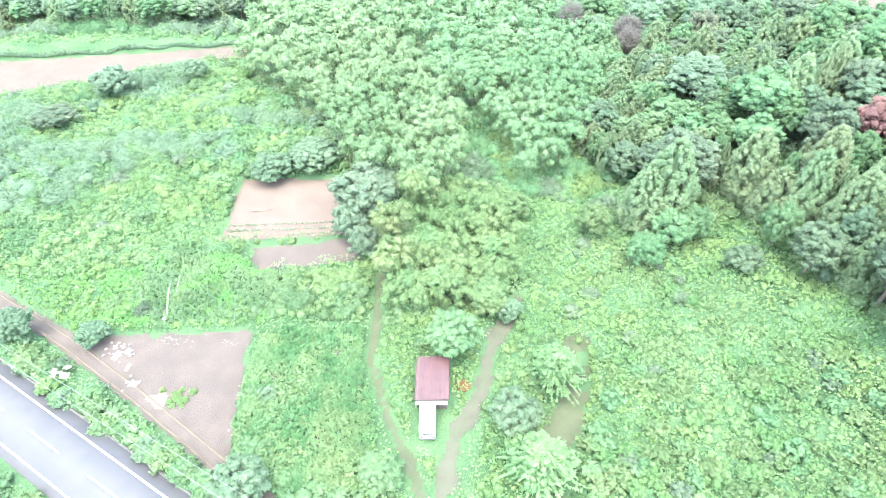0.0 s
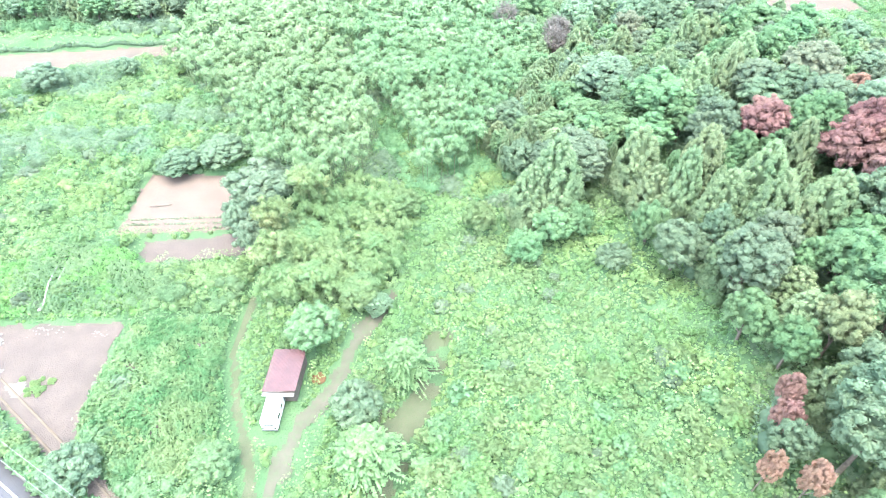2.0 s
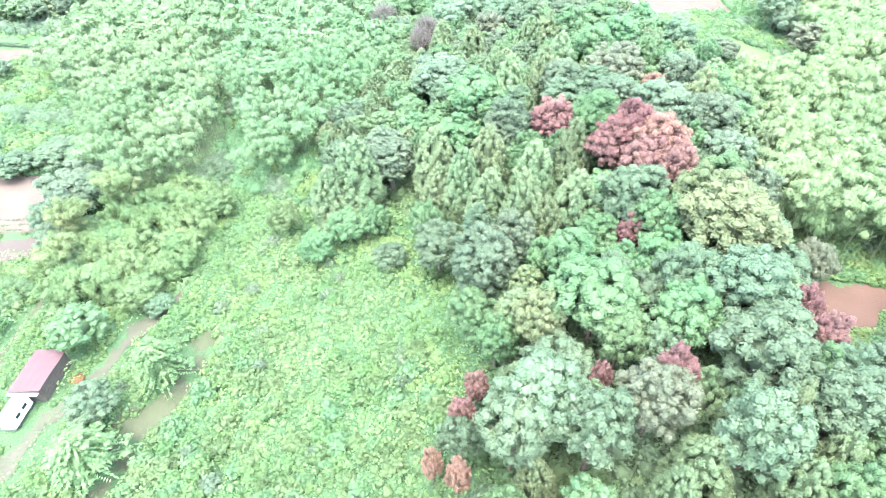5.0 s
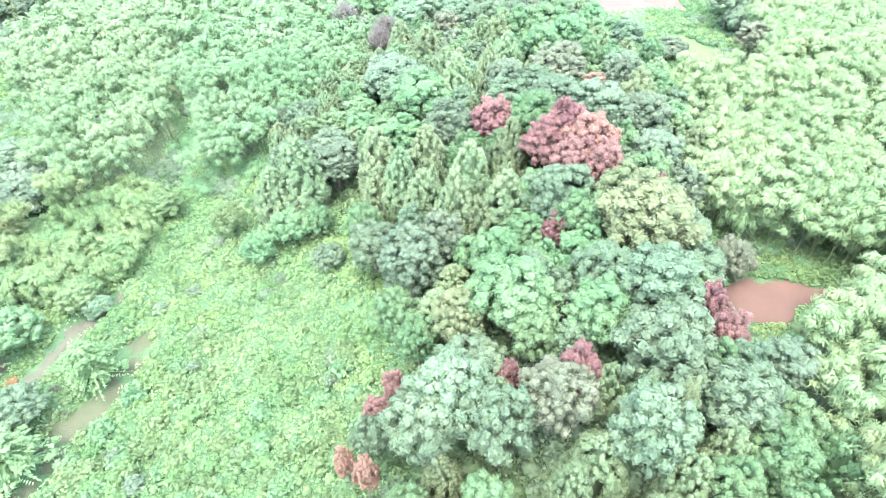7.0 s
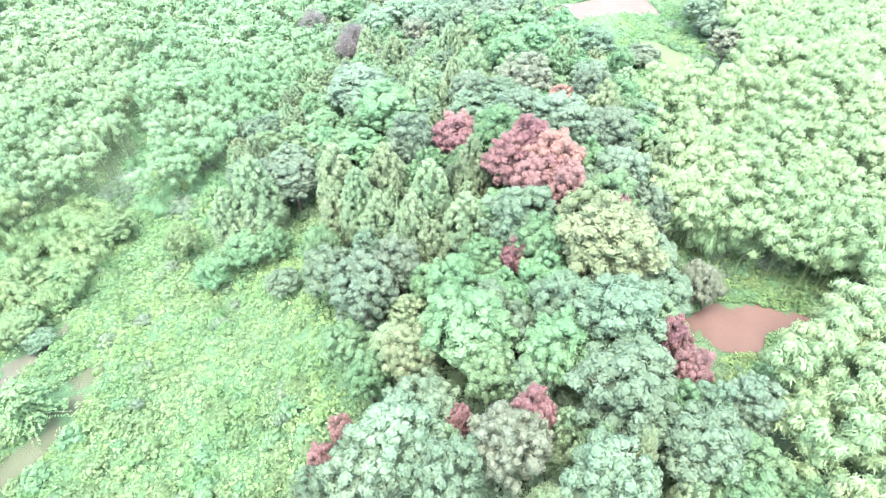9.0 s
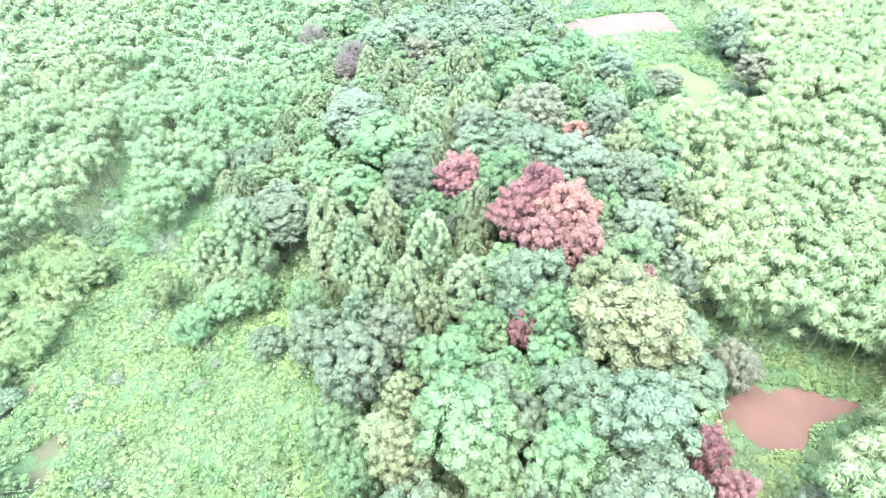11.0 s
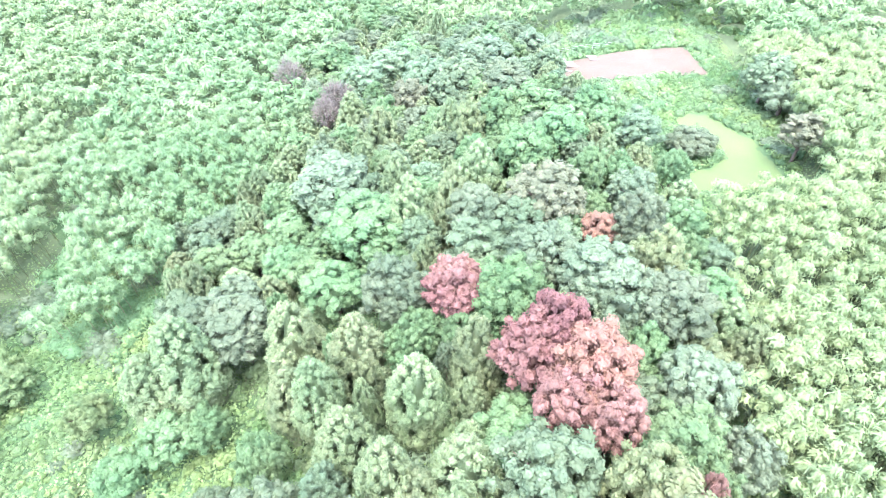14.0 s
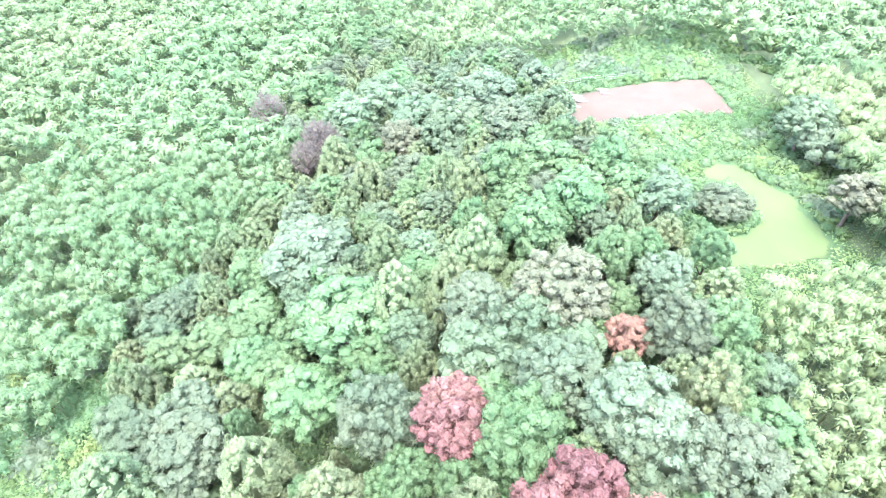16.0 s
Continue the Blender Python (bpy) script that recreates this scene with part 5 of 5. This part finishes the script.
for k in range(9):
    x, y = -44.2 + tidy.gauss(0, 0.8), 36.3 + tidy.gauss(0, 0.45)
    single("plastic_sheet", slab(tidy.uniform(0.5, 1.0), tidy.uniform(0.3, 0.7), 0.06), PLASTIC, "torn white plastic caught on roadside bushes", "plastic sheet",
           "plastic by the road", pose(x, y, float(ground_z(x, y)) + tidy.uniform(0.9, 1.3), tidy.uniform(-25, 25), tidy.uniform(-25, 25), tidy.uniform(0, 360)))
# a patch of weeds and a spill of ash on the same field
for k in range(16):
    x, y = -29.6 + tidy.gauss(0, 0.9), 33.7 + tidy.gauss(0, 0.7)
    ob = tagged(new("shrub", wild.choice(SHRUB["kudzu"])), "yellowish weed tuft on bare soil", "shrub", "weed tufts on the field")
    s = tidy.uniform(0.22, 0.42)
    ob.matrix_basis = pose(x, y, float(ground_z(x, y)), 0, 0, tidy.uniform(0, 360)) @ Matrix.Diagonal((s, s, s, 1))
ASH = earth("grey_ash", (0.108, 0.104, 0.094), (0.135, 0.130, 0.121), (0.090, 0.108, 0.077), 0.9)
drape("ash_patch", [(-33.6, 34.6), (-31.0, 34.4), (-30.2, 33.0), (-31.4, 32.2), (-33.0, 33.0)], 0.12, ASH, "grey ash spread on bare soil", "ash", 0.3, 0.9, 140)
# wheel ruts along the lane
RUT = earth("packed_rut", (0.084, 0.068, 0.057), (0.100, 0.081, 0.067), (0.067, 0.064, 0.044), 0.8)
for off in (-0.62, 0.62):
    ob = ribbon("wheel_rut", LANE, off, 0.13, 0.155, RUT)
    tagged(ob, "pale packed wheel rut in the dirt lane", "wheel rut", kind="structure")
ob = ribbon("gutter", ROAD, 3.85, 0.14, 0.22, CONCRETE)
tagged(ob, "dark concrete gutter along the asphalt road", "gutter", kind="structure")

# crop rows across the upper field, dead branch, poles

crop = []
for row in range(3):
    y0 = 63.9 - 1.25 * row
    for k in range(44):
        x = -32.4 + 17.6 * k / 43 + tidy.gauss(0, 0.1)
        if tidy.random() < (0.15 if row in (0, 1) else 0.45):
            continue
        crop.append((x, y0 + 0.055 * (x + 32) + tidy.gauss(0, 0.08), tidy.uniform(0.12, 0.26)))
cabbage = Heap()
lobes(cabbage, [[0, 0, 0.55]], [[1.0, 1.0, 0.7]], 60, 0.8, 0.8, 0.6, 0.5)
cabbage_mesh = cabbage.mesh("crop_plant", [CROP])
for x, y, s in crop:
    ob = tagged(new("crop_plant", cabbage_mesh), "leafy green crop plant in a row", "crop plant", "crop rows of the field")
    ob.matrix_basis = pose(x, y, float(ground_z(x, y)) + 0.02, 0, 0, tidy.uniform(0, 360)) @ Matrix.Diagonal((s, s, s, 1))
branch = Heap()
for k in range(9):
    a = tidy.uniform(-0.25, 0.25)
    x0 = tidy.uniform(-2.2, 0.6)
    branch.add(*tube([(x0, tidy.uniform(-0.25, 0.25), 0.06), (x0 + 0.9, a, 0.2), (x0 + 1.7, a * 2, 0.08)], [0.07, 0.05, 0.02], 5))
ob = tagged(new("brush_pile", branch.mesh("brush_pile", [BARK])), "low dark pile of dead branches on the field", "brush pile")
ob.matrix_basis = pose(-28.7, 67.4, float(ground_z(-28.7, 67.4)) + 0.06, 0, 0, 6)
for (xa, ya), (xb, yb) in (((-35.0, 45.2), (-36.6, 52.2)), ((-34.4, 46.8), (-35.6, 52.2))):
    za, zb = float(ground_z(xa, ya)) + 0.35, float(ground_z(xb, yb)) + 0.35
    me = build_mesh("plastic_pipe", *tube([(xa, ya, za), ((xa + xb) / 2, (ya + yb) / 2, max(za, zb) + 0.2), (xb, yb, zb)], [0.09, 0.09, 0.09], 8), mats=[PLASTIC])
    tagged(new("plastic_pipe", me), "long pale pipe lying in tall grass", "pipe", "pipes in the grass")
single("plastic_sheet", slab(0.5, 1.5, 0.1), PLASTIC, "folded white sheet lying in tall grass", "plastic sheet", "", pose(-35.2, 45.4, float(ground_z(-35.2, 45.4)) + 0.3, 0, 0, 12))
single("soil_heap", lump(0.85, 0.3, 0.3), CLAY, "small heap of orange clay beside the track", "soil heap", "", pose(2.4, 35.3, float(ground_z(2.4, 35.3)) + 0.05, 0, 0, 30))

# overhead cables between two poles beside the road
def utility_pole(x, y):
    t = thing("utility_pole", "grey concrete utility pole beside the road", "utility pole", "utility poles")
    t.location = (x, y, float(land(x, y)))
    child("shaft", build_mesh("shaft", *tube([(0, 0, -0.4), (0, 0, 4), (0, 0, 8.2)], [0.17, 0.14, 0.10], 12), mats=[POLE], soft=True), t)
    bm = boxes((-0.7, 0.7, -0.05, 0.05, 7.0, 7.1))
    bmesh.ops.rotate(bm, verts=bm.verts, cent=(0, 0, 0), matrix=Matrix.Rotation(radians(62), 3, 'Z'))
    part("crossarm", bm, STEEL, t)


A, B = np.array([-44.4, 33.9]), np.array([-18.5, 20.1])
step_dir = (B - A) / np.linalg.norm(B - A)
ends = (A - step_dir * 24, B + step_dir * 14)
for e in ends:
    utility_pole(*e)
for s in (-0.55, 0.55):
    off = np.array([-step_dir[1], step_dir[0]]) * s
    pts = []
    for u in np.linspace(0, 1, 25):
        c = ends[0] * (1 - u) + ends[1] * u + off
        pts.append((c[0], c[1], 7.12 - 1.6 * u * (1 - u)))
    tagged(new("cable", build_mesh("cable", *tube(pts, [0.012] * 25, 5), mats=[STEEL])), "thin light overhead cable along the road", "cable", "overhead cables")

# the far field: mulched beds, a low net fence at its back
for k, (x, y, w, d) in enumerate(((83.4, 130.6, 3.0, 0.5), (83.6, 129.4, 3.0, 0.5), (83.8, 128.2, 3.0, 0.5), (84.0, 127.0, 3.0, 0.5), (87.6, 129.8, 2.0, 0.6), (87.8, 128.4, 2.0, 0.6), (82.6, 125.6, 1.6, 0.5))):
    bm = bmesh.new()
    vs = box(bm, -w / 2, w / 2, -d / 2, d / 2, 0, 0.22)
    bmesh.ops.bevel(bm, geom=bm.edges[:], offset=0.07, segments=2, affect='EDGES')
    single("mulched_bed", bm, PLASTIC, "low bed covered with white mulch film", "mulched bed", "beds of the back field", pose(x, y, float(ground_z(x, y)) + 0.02, 0, 3, -13))
fence = thing("net_fence", "low wire fence at the back of the field", "fence")
fa, fb = np.array([81.0, 134.9]), np.array([92.0, 132.3])
rails = {}
for k in range(10):
    c = fa + (fb - fa) * k / 9
    z = float(ground_z(*c))
    child("post", build_mesh("post", *tube([(c[0], c[1], z - 0.2), (c[0], c[1], z + 0.6), (c[0], c[1], z + 1.3)], [0.04] * 3, 6), mats=[STEEL]), fence)
    rails[k] = (c[0], c[1], z)
for h in (0.5, 0.9, 1.25):
    child("wire", build_mesh("wire", *tube([(x, y, z + h) for x, y, z in rails.values()], [0.02] * 10, 4), mats=[STEEL]), fence)
